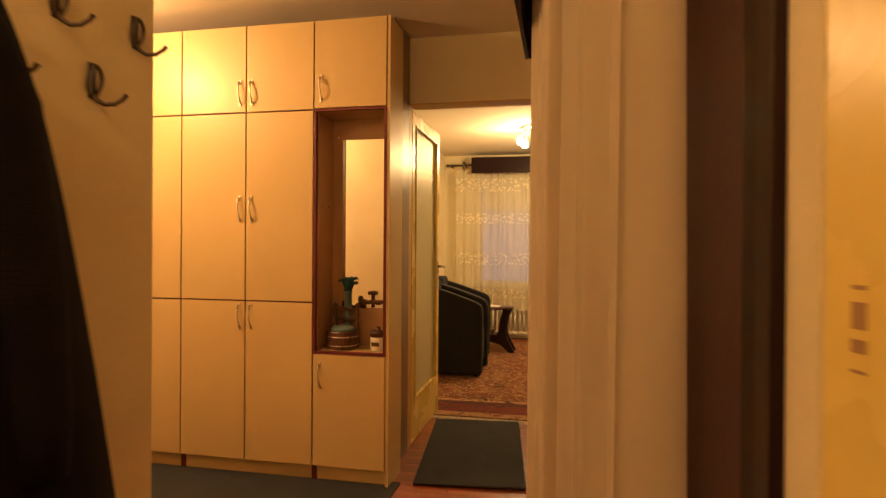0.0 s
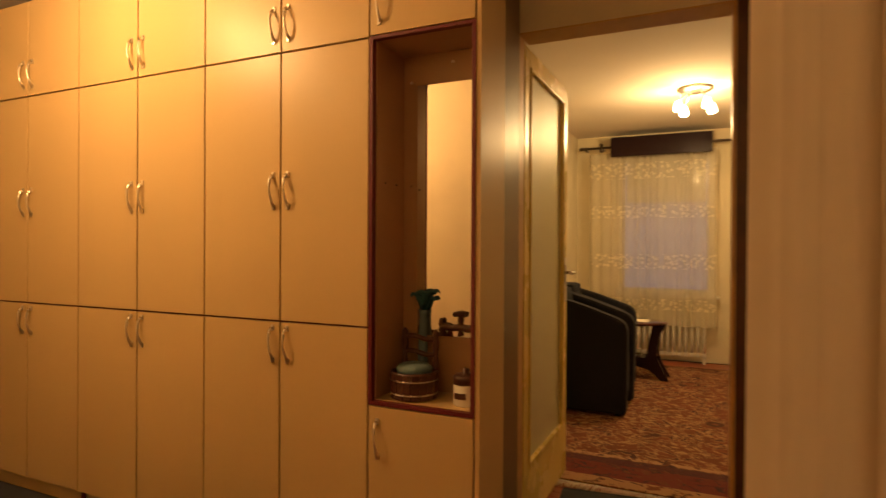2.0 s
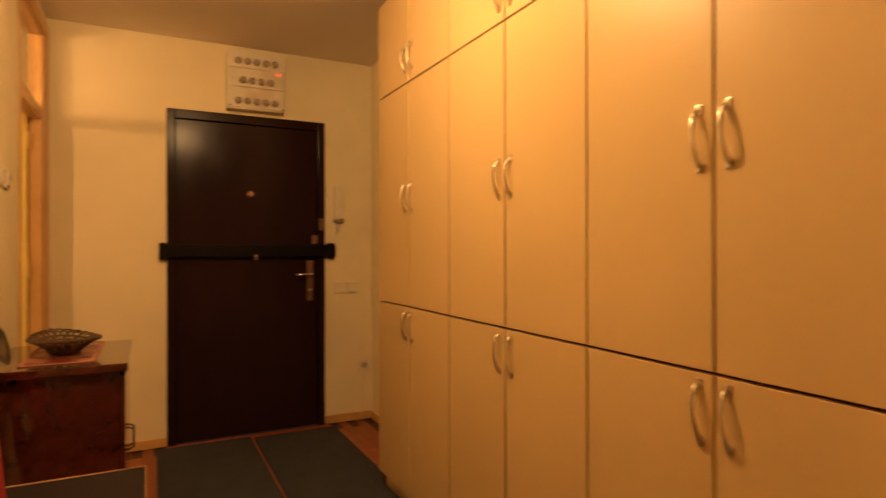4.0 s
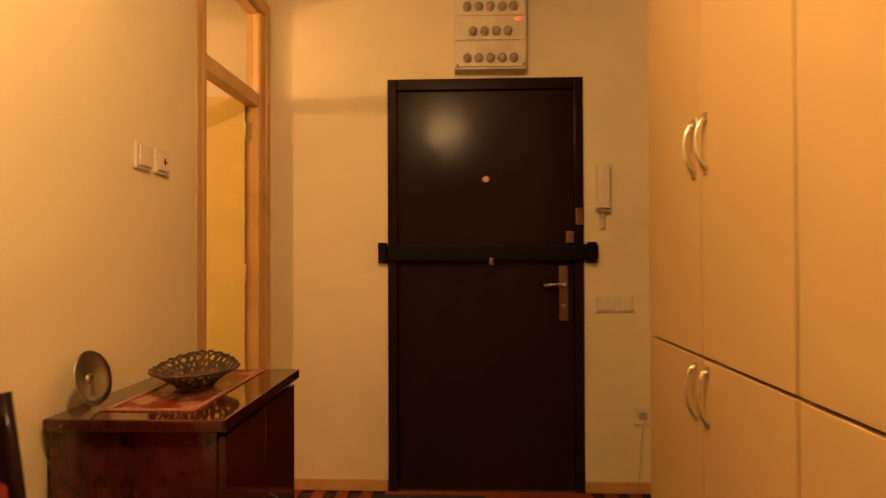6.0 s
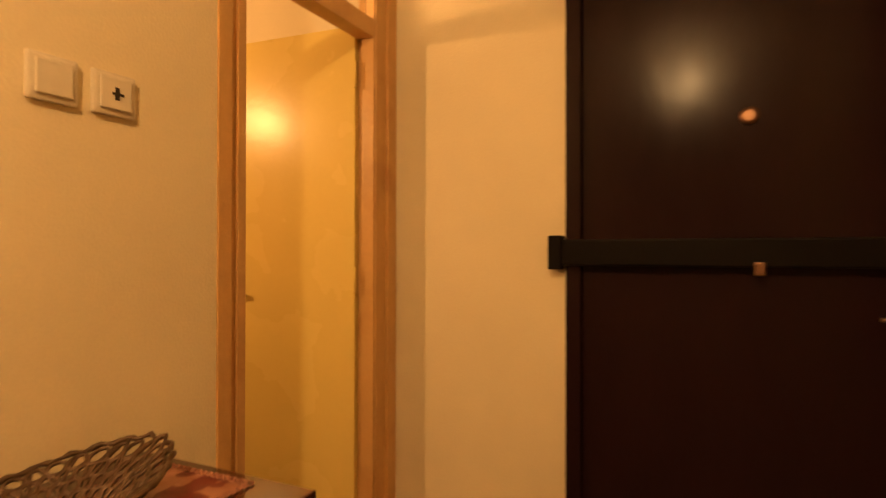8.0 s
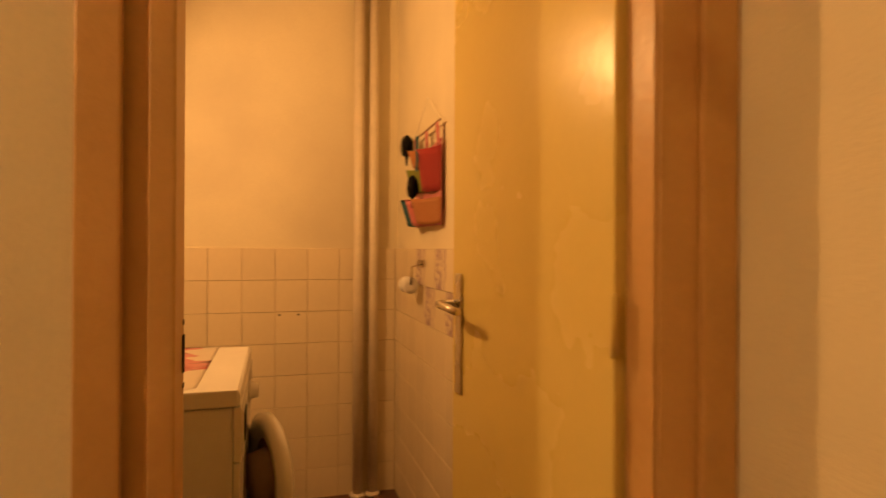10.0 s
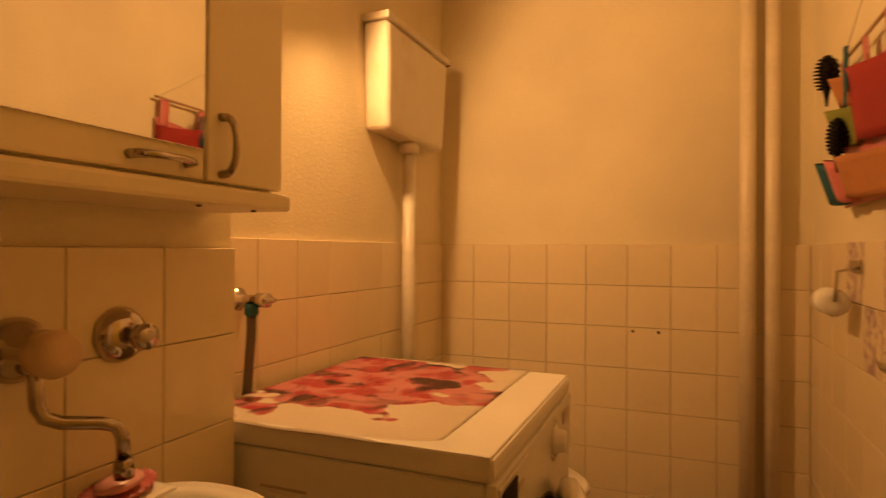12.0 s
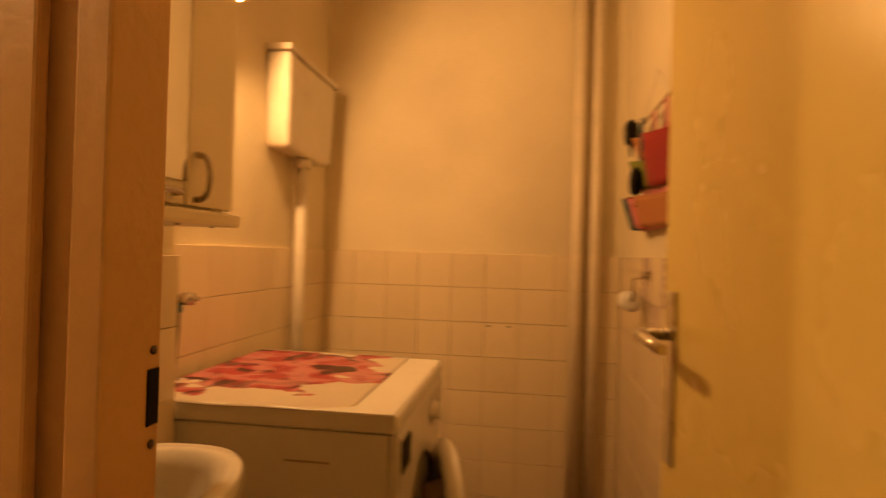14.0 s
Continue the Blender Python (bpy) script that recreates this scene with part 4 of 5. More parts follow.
part("transom_bar", box(OX0 + 0.0005, OX1 - 0.0005, -0.062, -0.002, 1.905, 1.968, bev=0.003), FRAMEPAINT, bd)
pane = part("transom_pane", box(OX0 + 0.001, OX1 - 0.001, -0.036, -0.032, 1.9685, 2.3595), CLEAR, bd, "clear transom glass")
pane.visible_shadow = False
strike = part("strike_plate", box(OX1 - 0.0013, OX1 - 0.0002, -0.061, -0.048, 1.062, 1.104, bev=0.0004), BLACK, bd, "dark worn strike hole")
for z in (1.048, 1.118):
    bm = bmesh.new()
    lathe(bm, [(0.0035, 0), (0.0035, 0.0012), (0.001, 0.0016)], pose(OX1 - 0.0002, -0.054, z, 0, -90, 0), 10)
    part("screw", bm, IRON, bd)
lf = thing("bathroom_door_leaf", "open cream gloss door with chrome lever handle", "door", kind="structure", place=(0.101, -0.068, 0), rz=-86.0)
lf.name = "door_3"
body = part("door_leaf", box(0.0, 0.620, 0.0, 0.038, 0.006, 1.950, bev=0.003), CREAM, lf)
for side, y0, y1 in ((1, 0.0385, 0.044), (-1, -0.006, -0.0005)):
    p = part("handle_plate", box(0.558, 0.594, y0, y1, 0.866, 1.145, bev=0.002), NICKEL, lf, "long chrome handle plate")
    bm = bmesh.new()
    yy = y1 if side > 0 else y0
    tube(bm, [(0.576, yy, 1.075), (0.576, yy + side * 0.045, 1.075), (0.560, yy + side * 0.052, 1.076), (0.500, yy + side * 0.050, 1.072), (0.462, yy + side * 0.044, 1.066)], [0.010, 0.010, 0.010, 0.009, 0.008], 12)
    part("lever", bm, NICKEL, p, "chrome lever")
for z in (0.22, 1.05, 1.74):
    bm = bmesh.new()
    lathe(bm, [(0.005, 0), (0.005, 0.085), (0.003, 0.090)], pose(-0.004, 0.041, z), 12)
    part("hinge", bm, CREAM, lf, "painted barrel hinge")

# ---- corridor: coat hooks, coat, curtain, glazed door ----
hk = thing("coat_hook_board", "row of curled dark metal coat hooks", "coat hooks", "", (3.856, 0, 0))
for y, z in ((-0.192, 1.69), (-0.390, 1.68), (-0.588, 1.68), (-0.307, 1.555), (-0.505, 1.555)):
    bm = bmesh.new()
    tube(bm, [(0.008 + 0.004 * math.sin(k * math.pi / 6), 0.016 * math.sin(k * math.pi / 9), z + 0.029 * math.cos(k * math.pi / 9)) for k in range(18)], 0.0042, 8, closed=True)
    tube(bm, [(0.008, 0, z - 0.027), (0.012, 0.004, z - 0.038), (0.024, 0.010, z - 0.046), (0.040, 0.017, z - 0.044), (0.052, 0.024, z - 0.034), (0.058, 0.028, z - 0.024)], [0.0048, 0.0048, 0.0046, 0.0044, 0.0042, 0.0048], 8)
    h = part("hook", bm, IRON, hk, "curled dark metal hook")
    h.matrix_basis = pose(0, y, 0)
    part("hook_plate", box(0.0005, 0.005, -0.008, 0.008, z - 0.036, z + 0.034, bev=0.0015), IRON, h)
random.seed(3)


COAT_Y = -0.80


def coat_point(u, v):
    """u round the coat, v from hem to collar."""
    a = u * 2 * math.pi
    half_w = 0.440 - 0.215 * v + 0.012 * math.sin(math.pi * v) - 0.070 * v ** 9 + 0.012 * math.sin(a * 5) * (1 - v)
    deep = 0.095 - 0.040 * v + 0.012 * math.sin(a * 7 + 1.0) * (1 - v)
    return Vector((3.975 + deep * math.cos(a), COAT_Y + half_w * math.sin(a), 0.62 + 1.02 * v))


coat = thing("hanging_coat", "long black coat hanging from a hook", "coat")
bm = grid_sheet(64, 26, coat_point)
bmesh.ops.remove_doubles(bm, verts=bm.verts[:], dist=0.0005)
part("coat_body", bm, COAT, coat)
for s in (-1, 1):
    bm = bmesh.new()
    tube(bm, [(3.985, COAT_Y + s * 0.120, 1.56), (4.000, COAT_Y + s * 0.165, 1.42), (4.012, COAT_Y + s * 0.200, 1.20), (4.020, COAT_Y + s * 0.215, 0.98), (4.018, COAT_Y + s * 0.215, 0.90)], [0.052, 0.062, 0.058, 0.050, 0.048], 14)
    part("sleeve", bm, COAT, coat)
bm = bmesh.new()
tube(bm, [(3.965 + 0.062 * math.cos(k * math.pi / 8), COAT_Y + 0.105 * math.sin(k * math.pi / 8), 1.63 + 0.010 * math.cos(k * 0.8)) for k in range(16)], 0.024, 8, closed=True)
part("collar", bm, COAT, coat)


def drape(x0, y0, x1, y1, z0, z1, folds, amp, nx=220, nz=12, seed=0.0, taper=0.0):
    """A hanging curtain with uneven folds that run its whole height."""
    dx, dy = x1 - x0, y1 - y0
    ln = math.hypot(dx, dy)
    px, py = -dy / ln, dx / ln

    def fn(u, v):
        w = u + 0.018 * math.sin(u * 23 + seed) + 0.008 * math.sin(u * 61 + seed)
        a = amp * (0.65 + 0.35 * math.sin(u * 13 + seed * 2)) * (1.05 - 0.25 * v) * (1 + taper * (0.5 - u))
        s = a * math.sin(w * folds * 2 * math.pi) + 0.3 * a * math.sin(w * folds * 4.3 * math.pi + 1.2 + 0.5 * v)
        return Vector((x0 + dx * u + px * s, y0 + dy * u + py * s, z0 + (z1 - z0) * v))
    return grid_sheet(nx, nz, fn)


cu = thing("corridor_curtain", "long ivory curtain in soft vertical folds", "curtain")
part("cloth", drape(4.877, -0.415, 4.640, 1.240, 0.03, 2.36, 11, 0.052, 420, 10, 0.4, 0.8), CURTAIN, cu)
bm = bmesh.new()
tube(bm, [(4.897, -0.54, 2.385), (4.66, 1.32, 2.385)], 0.012, 12)
part("rod", bm, DARKWOOD, cu)
pel = thing("curtain_pelmet", "dark brown wooden curtain box under the ceiling", "pelmet", "", (4.60, 1.50, 0))
part("front_board", box(-0.018, 0.0, -0.95, 0.0, 2.13, CEIL - 0.0005, bev=0.002), DARKWOOD, pel)
part("end_board", box(0.0005, 0.14, -0.018, 0.0, 2.13, CEIL - 0.0005, bev=0.002), DARKWOOD, pel)

gd = thing("glazed_corridor_door", "dark brown glazed door with dark glass", "door", kind="structure")
gd.name = "door_4"
for b in ((4.985, 5.085, -0.574, -0.520, 0, 2.30), (4.995, 5.06, -0.5195, -0.430, 0.01, 2.22), (4.985, 5.085, -0.5195, 1.299, 2.221, 2.2995), (4.995, 5.06, -0.4295, 1.12, 0.01, 0.32), (4.995, 5.06, 1.121, 1.235, 0.01, 2.22), (4.985, 5.085, 1.2355, 1.299, 0, 2.2205)):
    part("stile", box(*b, bev=0.003), DARKWOOD, gd)
part("glass_pane", box(5.020, 5.026, -0.4295, 1.1205, 0.3205, 2.2195), DARKGLASS, gd, "dark reflecting glass")

yd = thing("side_door_leaf", "glossy yellow side door, slightly ajar", "door", kind="structure", place=(5.002, -0.662, 0), rz=-72.0)
yd.name = "door_7"
part("door_leaf", box(0.0, 0.80, 0.0, 0.038, 0.006, 2.06, bev=0.003), CREAM, yd)
lab = part("notice", box(0.032, 0.054, -0.0008, -0.0002, 1.118, 1.213), CREAM, yd, "small yellowed notice with brown marks")
for z0, z1 in ((1.165, 1.189), (1.144, 1.156), (1.200, 1.204), (1.126, 1.129)):
    part("mark", box(0.035, 0.051, -0.0016, -0.0009, z0, z1), NICHE, lab)

# ---- living room door ----
ld = thing("living_door_frame", "brown-shaded door frame of the living room", "door frame", kind="structure")
ld.name = "door_5"
for b in ((3.8425, 3.850, 2.115, 2.186, 0, 2.0995), (4.632, 4.6595, 2.115, 2.2495, 0, 2.0995), (3.8505, 4.6315, 2.115, 2.2495, 2.092, 2.0995)):
    part("jamb", box(*b, bev=0.002), FRAMEPAINT, ld)
# thin brown strip over the wall end, wardrobe to door jamb
part("wall_lining", box(3.8425, 3.8505, 1.792, 2.1145, 0, CEIL - 0.001, bev=0.002), UMBER, ld, "thin brown strip on the wall end")
for b in ((4.645, 4.715, 2.098, 2.1145, 0, 2.15),):
    part("casing", box(*b, bev=0.004), CARVED, ld)
ll = thing("living_door_leaf", "open cream door with large frosted glass pane", "door", kind="structure", place=(3.814, 2.190, 0), rz=90.0)
ll.name = "door_6"
for b in ((0.0, 0.078, -0.038, 0, 0.008, 2.078), (0.712, 0.800, -0.038, 0, 0.008, 2.078), (0.0785, 0.7115, -0.038, 0, 0.008, 0.272), (0.0785, 0.7115, -0.038, 0, 2.002, 2.078)):
    part("rail", box(*b, bev=0.002), CREAM, ll)
part("glass_pane", box(0.0788, 0.7112, -0.022, -0.016, 0.2725, 2.0015), FROSTED, ll, "frosted glass pane")
for b in ((0.0792, 0.090, -0.044, -0.0225, 0.273, 2.001), (0.700, 0.7108, -0.044, -0.0225, 0.273, 2.001), (0.0905, 0.6995, -0.044, -0.0225, 0.273, 0.285), (0.0905, 0.6995, -0.044, -0.0225, 1.990, 2.001)):
    part("glazing_bead", box(*b, bev=0.002), CREAM, ll)
hp = part("handle_plate", box(0.738, 0.776, -0.043, -0.0385, 0.93, 1.17, bev=0.002), NICKEL, ll, "metal handle plate")
bm = bmesh.new()
tube(bm, [(0.757, -0.043, 1.09), (0.757, -0.085, 1.09), (0.738, -0.090, 1.09), (0.663, -0.086, 1.088)], [0.009, 0.009, 0.009, 0.007], 10)
part("lever", bm, NICKEL, hp, "metal lever")
bm = bmesh.new()
tube(bm, [(0.757, 0.0, 1.09), (0.757, 0.045, 1.09), (0.738, 0.050, 1.09), (0.663, 0.046, 1.088)], [0.009, 0.009, 0.009, 0.007], 10)
part("lever", bm, NICKEL, ll, "metal lever")

# ---- living room ----
rug = solid("persian_rug", box(0, 2.10, 0, 3.40, 0.0, 0.010, bev=0.003), RUG, "red Persian rug with cream florals and borders", "rug")
rug.matrix_basis = pose(3.30, 2.86, 0.0008)
bm = bmesh.new()
random.seed(9)
for k in range(300):
    x = 3.31 + k * 2.08 / 300
    tube(bm, [(x, 2.857, 0.004), (x + random.uniform(-0.004, 0.004), 2.83, 0.003), (x + random.uniform(-0.009, 0.009), 2.785 + random.uniform(-0.01, 0.01), 0.002)], 0.0022, 4)
solid("rug_fringe", bm, COVER, "pale knotted fringe of the rug", "fringe", "stuff")


def armchair(x, y):
    t = thing("armchair", "dark navy armchair with sloping solid arms", "armchair", "armchairs", (x, y, 0.0115))
    prof = [(0.0, 0.02), (0.622, 0.02), (0.630, 0.58), (0.624, 0.650), (0.592, 0.690), (0.50, 0.725), (0.28, 0.800), (0.0, 0.875)]
    for y0 in (0.0, 0.42):
        bmk = bmesh.new()
        tt = bmesh.new()
        prism(tt, prof, y0, y0 + 0.115)
        bmesh.ops.bevel(tt, geom=tt.edges[:], offset=0.012, segments=2, affect="EDGES")
        merge(bmk, tt)
        part("arm", bmk, NAVY, t)
    part("seat", box(0.10, 0.60, 0.1155, 0.4195, 0.10, 0.43, bev=0.03), NAVY, t)
    part("backrest", box(-0.05, 0.16, 0.1155, 0.4195, 0.10, 0.90, bev=0.04), NAVY, t)
    for sx in (0.06, 0.56):
        for sy in (0.05, 0.48):
            part("foot", box(sx - 0.02, sx + 0.02, sy - 0.02, sy + 0.02, 0, 0.0195), DARKWOOD, t)
    return t


a1 = armchair(3.402, 4.115)
copy_thing(a1, pose(3.345, 4.730, 0.0115))

ct = thing("coffee_table", "dark wooden coffee table with curved slab legs", "table", "", (3.80, 5.36, 0.0115))
bm = bmesh.new()
lathe(bm, [(0.36, 0.500), (0.385, 0.508), (0.385, 0.522), (0.37, 0.530), (0.01, 0.530)], pose(0.03, 0.22, 0), 40, 1.0, 0.60)
part("tabletop", bm, MAHOGANY, ct)
for y0 in (0.10, 0.31):
    out = [(0.36, 0.0), (0.43, 0.0), (0.40, 0.06), (0.345, 0.16), (0.325, 0.26), (0.345, 0.40), (0.40, 0.4995), (0.29, 0.4995), (0.26, 0.38), (0.245, 0.26), (0.22, 0.20), (0.03, 0.185), (-0.16, 0.20), (-0.185, 0.26),
           (-0.20, 0.38), (-0.23, 0.4995), (-0.34, 0.4995), (-0.285, 0.40), (-0.265, 0.26), (-0.285, 0.16), (-0.34, 0.06), (-0.37, 0.0), (-0.30, 0.0), (-0.20, 0.09), (-0.06, 0.125), (0.03, 0.13), (0.12, 0.125), (0.26, 0.09)]
    bm = bmesh.new()
    prism(bm, out, y0, y0 + 0.035)
    part("leg_panel", bm, DARKWOOD, ct)
part("shelf", box(-0.20, 0.27, 0.1355, 0.3095, 0.180, 0.198, bev=0.003), DARKWOOD, ct)
solid("table_cloth", grid_sheet(20, 10, lambda u, v: Vector((3.63 + 0.42 * u, 5.46 + 0.24 * v, 0.5425 + 0.001 * math.sin(u * 40))), 0.002), COVER, "small pale cloth on the coffee table", "cloth")
papers = thing("magazine_pile", "small pile of magazines on the table shelf", "magazines", "", (3.86, 5.58, 0.2100))
for k in range(4):
    part("magazine", box(-0.10, 0.12, -0.07, 0.07, 0.012 * k, 0.012 * k + 0.0115), (LILAC, PAPER, CARVED, PAPER)[k], papers)

rd = thing("radiator", "ivory ribbed cast radiator under the window", "radiator", "", (3.735, 6.545, 0.0))
for k in range(14):
    bm = bmesh.new()
    x = k * 0.060
    for yy in (-0.035, 0.035):
        tube(bm, [(x, yy, 0.09), (x, yy, 0.455)], 0.015, 8)
    bx(bm, x - 0.022, x + 0.022, -0.05, 0.05, 0.430, 0.475, bev=0.008)
    bx(bm, x - 0.022, x + 0.022, -0.05, 0.05, 0.075, 0.115, bev=0.008)
    part("rib", bm, ENAMEL, rd)
for x in (0.0, 0.78):
    part("foot", box(x - 0.015, x + 0.015, -0.03, 0.03, -0.011, 0.0745), ENAMEL, rd)

win = thing("living_window", "living room window with a half-lowered shutter", "window", kind="structure")
win.name = "window_1"
for b in ((3.6205, 3.68, 6.66, 6.72, 0.7205, 2.2495), (4.54, 4.5995, 6.66, 6.72, 0.7205, 2.2495), (3.6805, 4.5395, 6.66, 6.72, 0.7205, 0.78), (3.6805, 4.5395, 6.66, 6.72, 2.19, 2.2495)):
    part("window_frame", box(*b, bev=0.003), ENAMEL, win)
part("pane", box(3.6805, 4.5395, 6.682, 6.687, 0.7805, 2.1895), CLEAR, win, "window glass").visible_shadow = False
for k in range(9):
    part("shutter_slat", box(3.70, 4.52, 6.722, 6.734, 1.735 + k * 0.052, 1.735 + k * 0.052 + 0.048, bev=0.003), PLASTIC, win)
part("window_sill", box(3.56, 4.66, 6.50, 6.649, 0.690, 0.718, bev=0.004), ENAMEL, win)
solid("backdrop", box(1.0, 7.5, 8.6, 8.62, -1.0, 4.0), DUSK, "dim lilac dusk sky outside", "sky", "structure")

sh = thing("lace_curtain", "cream lace sheer curtain with patterned bands", "curtain")
part("cloth", drape(3.33, 6.44, 4.63, 6.44, 0.40, 2.27, 15, 0.022, 300, 8, 1.3), SHEER, sh)
bm = bmesh.new()
tube(bm, [(3.27, 6.42, 2.335), (5.60, 6.42, 2.335)], 0.013, 12)
part("rod", bm, IRON, sh, "dark metal curtain rod")
for x in (3.27, 3.46, 5.60):
    bm = bmesh.new()
    lathe(bm, [(0.012, -0.05), (0.022, -0.03), (0.012, 0.0), (0.022, 0.03), (0.010, 0.05)], pose(x, 6.42, 2.335, 0, 0 if x == 3.46 else 90, 0), 12)
    part("finial", bm, IRON, sh)
    part("rod_bracket", box(x - 0.008, x + 0.008, 6.43, 6.6495, 2.327, 2.343), IRON, sh)
vp = thing("window_pelmet", "dark brown valance box above the lace curtain", "pelmet")
part("front_board", box(3.575, 4.585, 6.32, 6.345, 2.215, 2.425, bev=0.004), DARKWOOD, vp)
part("top_board", box(3.575, 4.585, 6.3455, 6.6495, 2.412, 2.425), DARKWOOD, vp)

db = thing("day_bed", "low day bed with a white cover", "bed", "", (4.80, 5.55, 0.0))
part("mattress", box(0.0, 1.20, 0.0, 0.85, 0.20, 0.42, bev=0.04), COVER, db, "white cover")
part("bed_base", box(0.02, 1.18, 0.02, 0.83, 0.0115, 0.1995, bev=0.01), DARKWOOD, db)

lm = thing("ceiling_spot_lamp", "ceiling lamp with four lit glass spot shades", "ceiling lamp", "", (4.45, 4.85, CEIL))
bm = bmesh.new()
lathe(bm, [(0.13, -0.0005), (0.135, -0.014), (0.12, -0.024), (0.03, -0.030)], None, 32)
part("canopy", bm, NICKEL, lm)
for k in range(4):
    a = math.radians(35 + 90 * k)
    cx, cy = 0.15 * math.cos(a), 0.15 * math.sin(a)
    bm = bmesh.new()
    tube(bm, [(0.06 * math.cos(a), 0.06 * math.sin(a), -0.026), (0.11 * math.cos(a), 0.11 * math.sin(a), -0.075), (cx, cy, -0.115)], 0.008, 10)
    arm = part("arm", bm, NICKEL, lm)
    bm = bmesh.new()
    lathe(bm, [(0.018, 0), (0.024, -0.018), (0.033, -0.050), (0.035, -0.068), (0.024, -0.080), (0.005, -0.084)], pose(cx, cy, -0.115), 20)
    part("shade", bm, BULBGLASS, arm, "lit frosted glass shade")

# ---- bathroom fittings ----
SW = 1.1575
cb = thing("mirror_cabinet", "ivory wall cabinet with a mirror door and shelf", "cabinet", "", (0, 0, 0))
part("body", box(1.020, SW, -0.746, -0.112, 1.262, 2.02), CABINET, cb)
part("shelf_board", box(0.986, SW, -0.748, -0.108, 1.236, 1.2615, bev=0.006), CABINET, cb)
for y0, y1, hy in ((-0.262, -0.114, -0.236), (-0.745, -0.588, -0.612)):
    d = part("door", box(1.002, 1.0195, y0, y1, 1.268, 2.016, bev=0.004), CABINET, cb)
    bm = bmesh.new()
    tube(bm, [(1.002 - 0.027 * math.sin(math.pi * k / 14) ** 0.6, hy, 1.319 - 0.040 * math.cos(math.pi * k / 14)) for k in range(15)], [0.0062 - 0.0016 * math.sin(math.pi * k / 14) for k in range(15)], 12)
    part("handle", bm, CHROME, d, "chrome bow handle")
md = part("mirror_door", box(1.004, 1.0195, -0.583, -0.267, 1.268, 2.016, bev=0.004), CABINET, cb)
part("mirror", box(0.999, 1.0035, -0.579, -0.277, 1.308, 1.990, bev=0.001), MIRROR, md, "rectangular mirror")
bm = bmesh.new()
tube(bm, [(1.004 - 0.028 * math.sin(math.pi * k / 14) ** 0.6, -0.510 + 0.042 * math.cos(math.pi * k / 14), 1.286) for k in range(15)], [0.0062 - 0.0016 * math.sin(math.pi * k / 14) for k in range(15)], 12)
part("handle", bm, CHROME, md, "chrome bow handle")
for y in (-0.25, -0.59, -0.70):
    bm = bmesh.new()
    lathe(bm, [(0.004, 0), (0.004, -0.002), (0.001, -0.003)], pose(1.02, y, 1.2358), 10)
    part("screw", bm, IRON, cb)

bl = thing("bathroom_lamp", "small lit ivory spot lamp on the wall", "lamp", "", (1.240, -1.205, 1.940))
bm = bmesh.new()
lathe(bm, [(0.043, 0.004), (0.043, 0.010), (0.040, 0.040), (0.026, 0.058), (0.010, 0.064), (0.010, 0.060), (0.024, 0.053), (0.037, 0.036), (0.040, 0.008), (0.041, 0.004)], pose(0, 0, 0, 0, 63.2, 0), 28)
caps = [f for f in bm.faces if len(f.verts) > 8]
bmesh.ops.delete(bm, geom=caps, context="FACES_ONLY")
part("shade", bm, PLASTIC, bl, "round ivory enamelled cup")
bm = bmesh.new()
tube(bm, [(0.054, 0, 0.028), (0.070, 0, 0.030), (0.084, 0, 0.020)], 0.009, 10)
part("arm", bm, PLASTIC, bl)
bm = bmesh.new()
lathe(bm, [(0.036, 0.0005), (0.036, 0.008), (0.028, 0.013), (0.006, 0.014)], pose(0.096, 0, 0.018, 0, -90, 0), 24)
part("base", bm, PORCELAIN, bl)

tp = thing("wall_tap", "old chrome wall tap with a swan-neck spout", "tap", "", (SW, 0, 0))
bm = bmesh.new()
lathe(bm, [(0.040, 0.0005), (0.040, 0.008), (0.030, 0.022), (0.018, 0.028), (0.018, 0.050), (0.008, 0.052)], pose(0, -0.435, 1.052, 0, -90, 0), 28)
part("flange", bm, CHROME, tp)
bm = bmesh.new()
lathe(bm, [(0.020, 0.052), (0.028, 0.058), (0.029, 0.078), (0.024, 0.092), (0.010, 0.095)], pose(0, -0.435, 1.052, 0, -90, 0), 24)
part("knob", bm, PEACH, tp, "peach translucent plastic knob")
bm = bmesh.new()
tube(bm, [(-0.040, -0.437, 1.040), (-0.040, -0.437, 1.010), (-0.041, -0.438, 0.986), (-0.046, -0.444, 0.972), (-0.054, -0.458, 0.964), (-0.070, -0.500, 0.954), (-0.076, -0.515, 0.947), (-0.079, -0.522, 0.932), (-0.080, -0.524, 0.904)], 0.0085, 14)
part("spout", bm, CHROME, tp)
bm = bmesh.new()
lathe(bm, [(0.0125, 0.0), (0.0125, 0.022), (0.009, 0.026)], pose(-0.080, -0.524, 0.878), 18)
part("nozzle", bm, CHROME, tp)
bm = bmesh.new()
tube(bm, [(-0.055, -0.437, 1.038), (-0.025, -0.437, 1.038)], 0.015, 12)
part("swivel_nut", bm, CHROME, tp)
vv = thing("wall_valve", "round chrome wall valve with a knob", "valve", "", (SW, -0.578, 1.052))
bm = bmesh.new()
lathe(bm, [(0.040, 0.0005), (0.040, 0.006), (0.032, 0.020), (0.014, 0.026)], pose(0, 0, 0, 0, -90, 0), 28)
part("flange", bm, CHROME, vv)
bm = bmesh.new()
lathe(bm, [(0.012, 0.0262), (0.012, 0.042), (0.018, 0.044), (0.018, 0.060), (0.006, 0.063)], pose(0, 0, 0, 0, -90, 0), 16)
part("knob", bm, CHROME, vv)

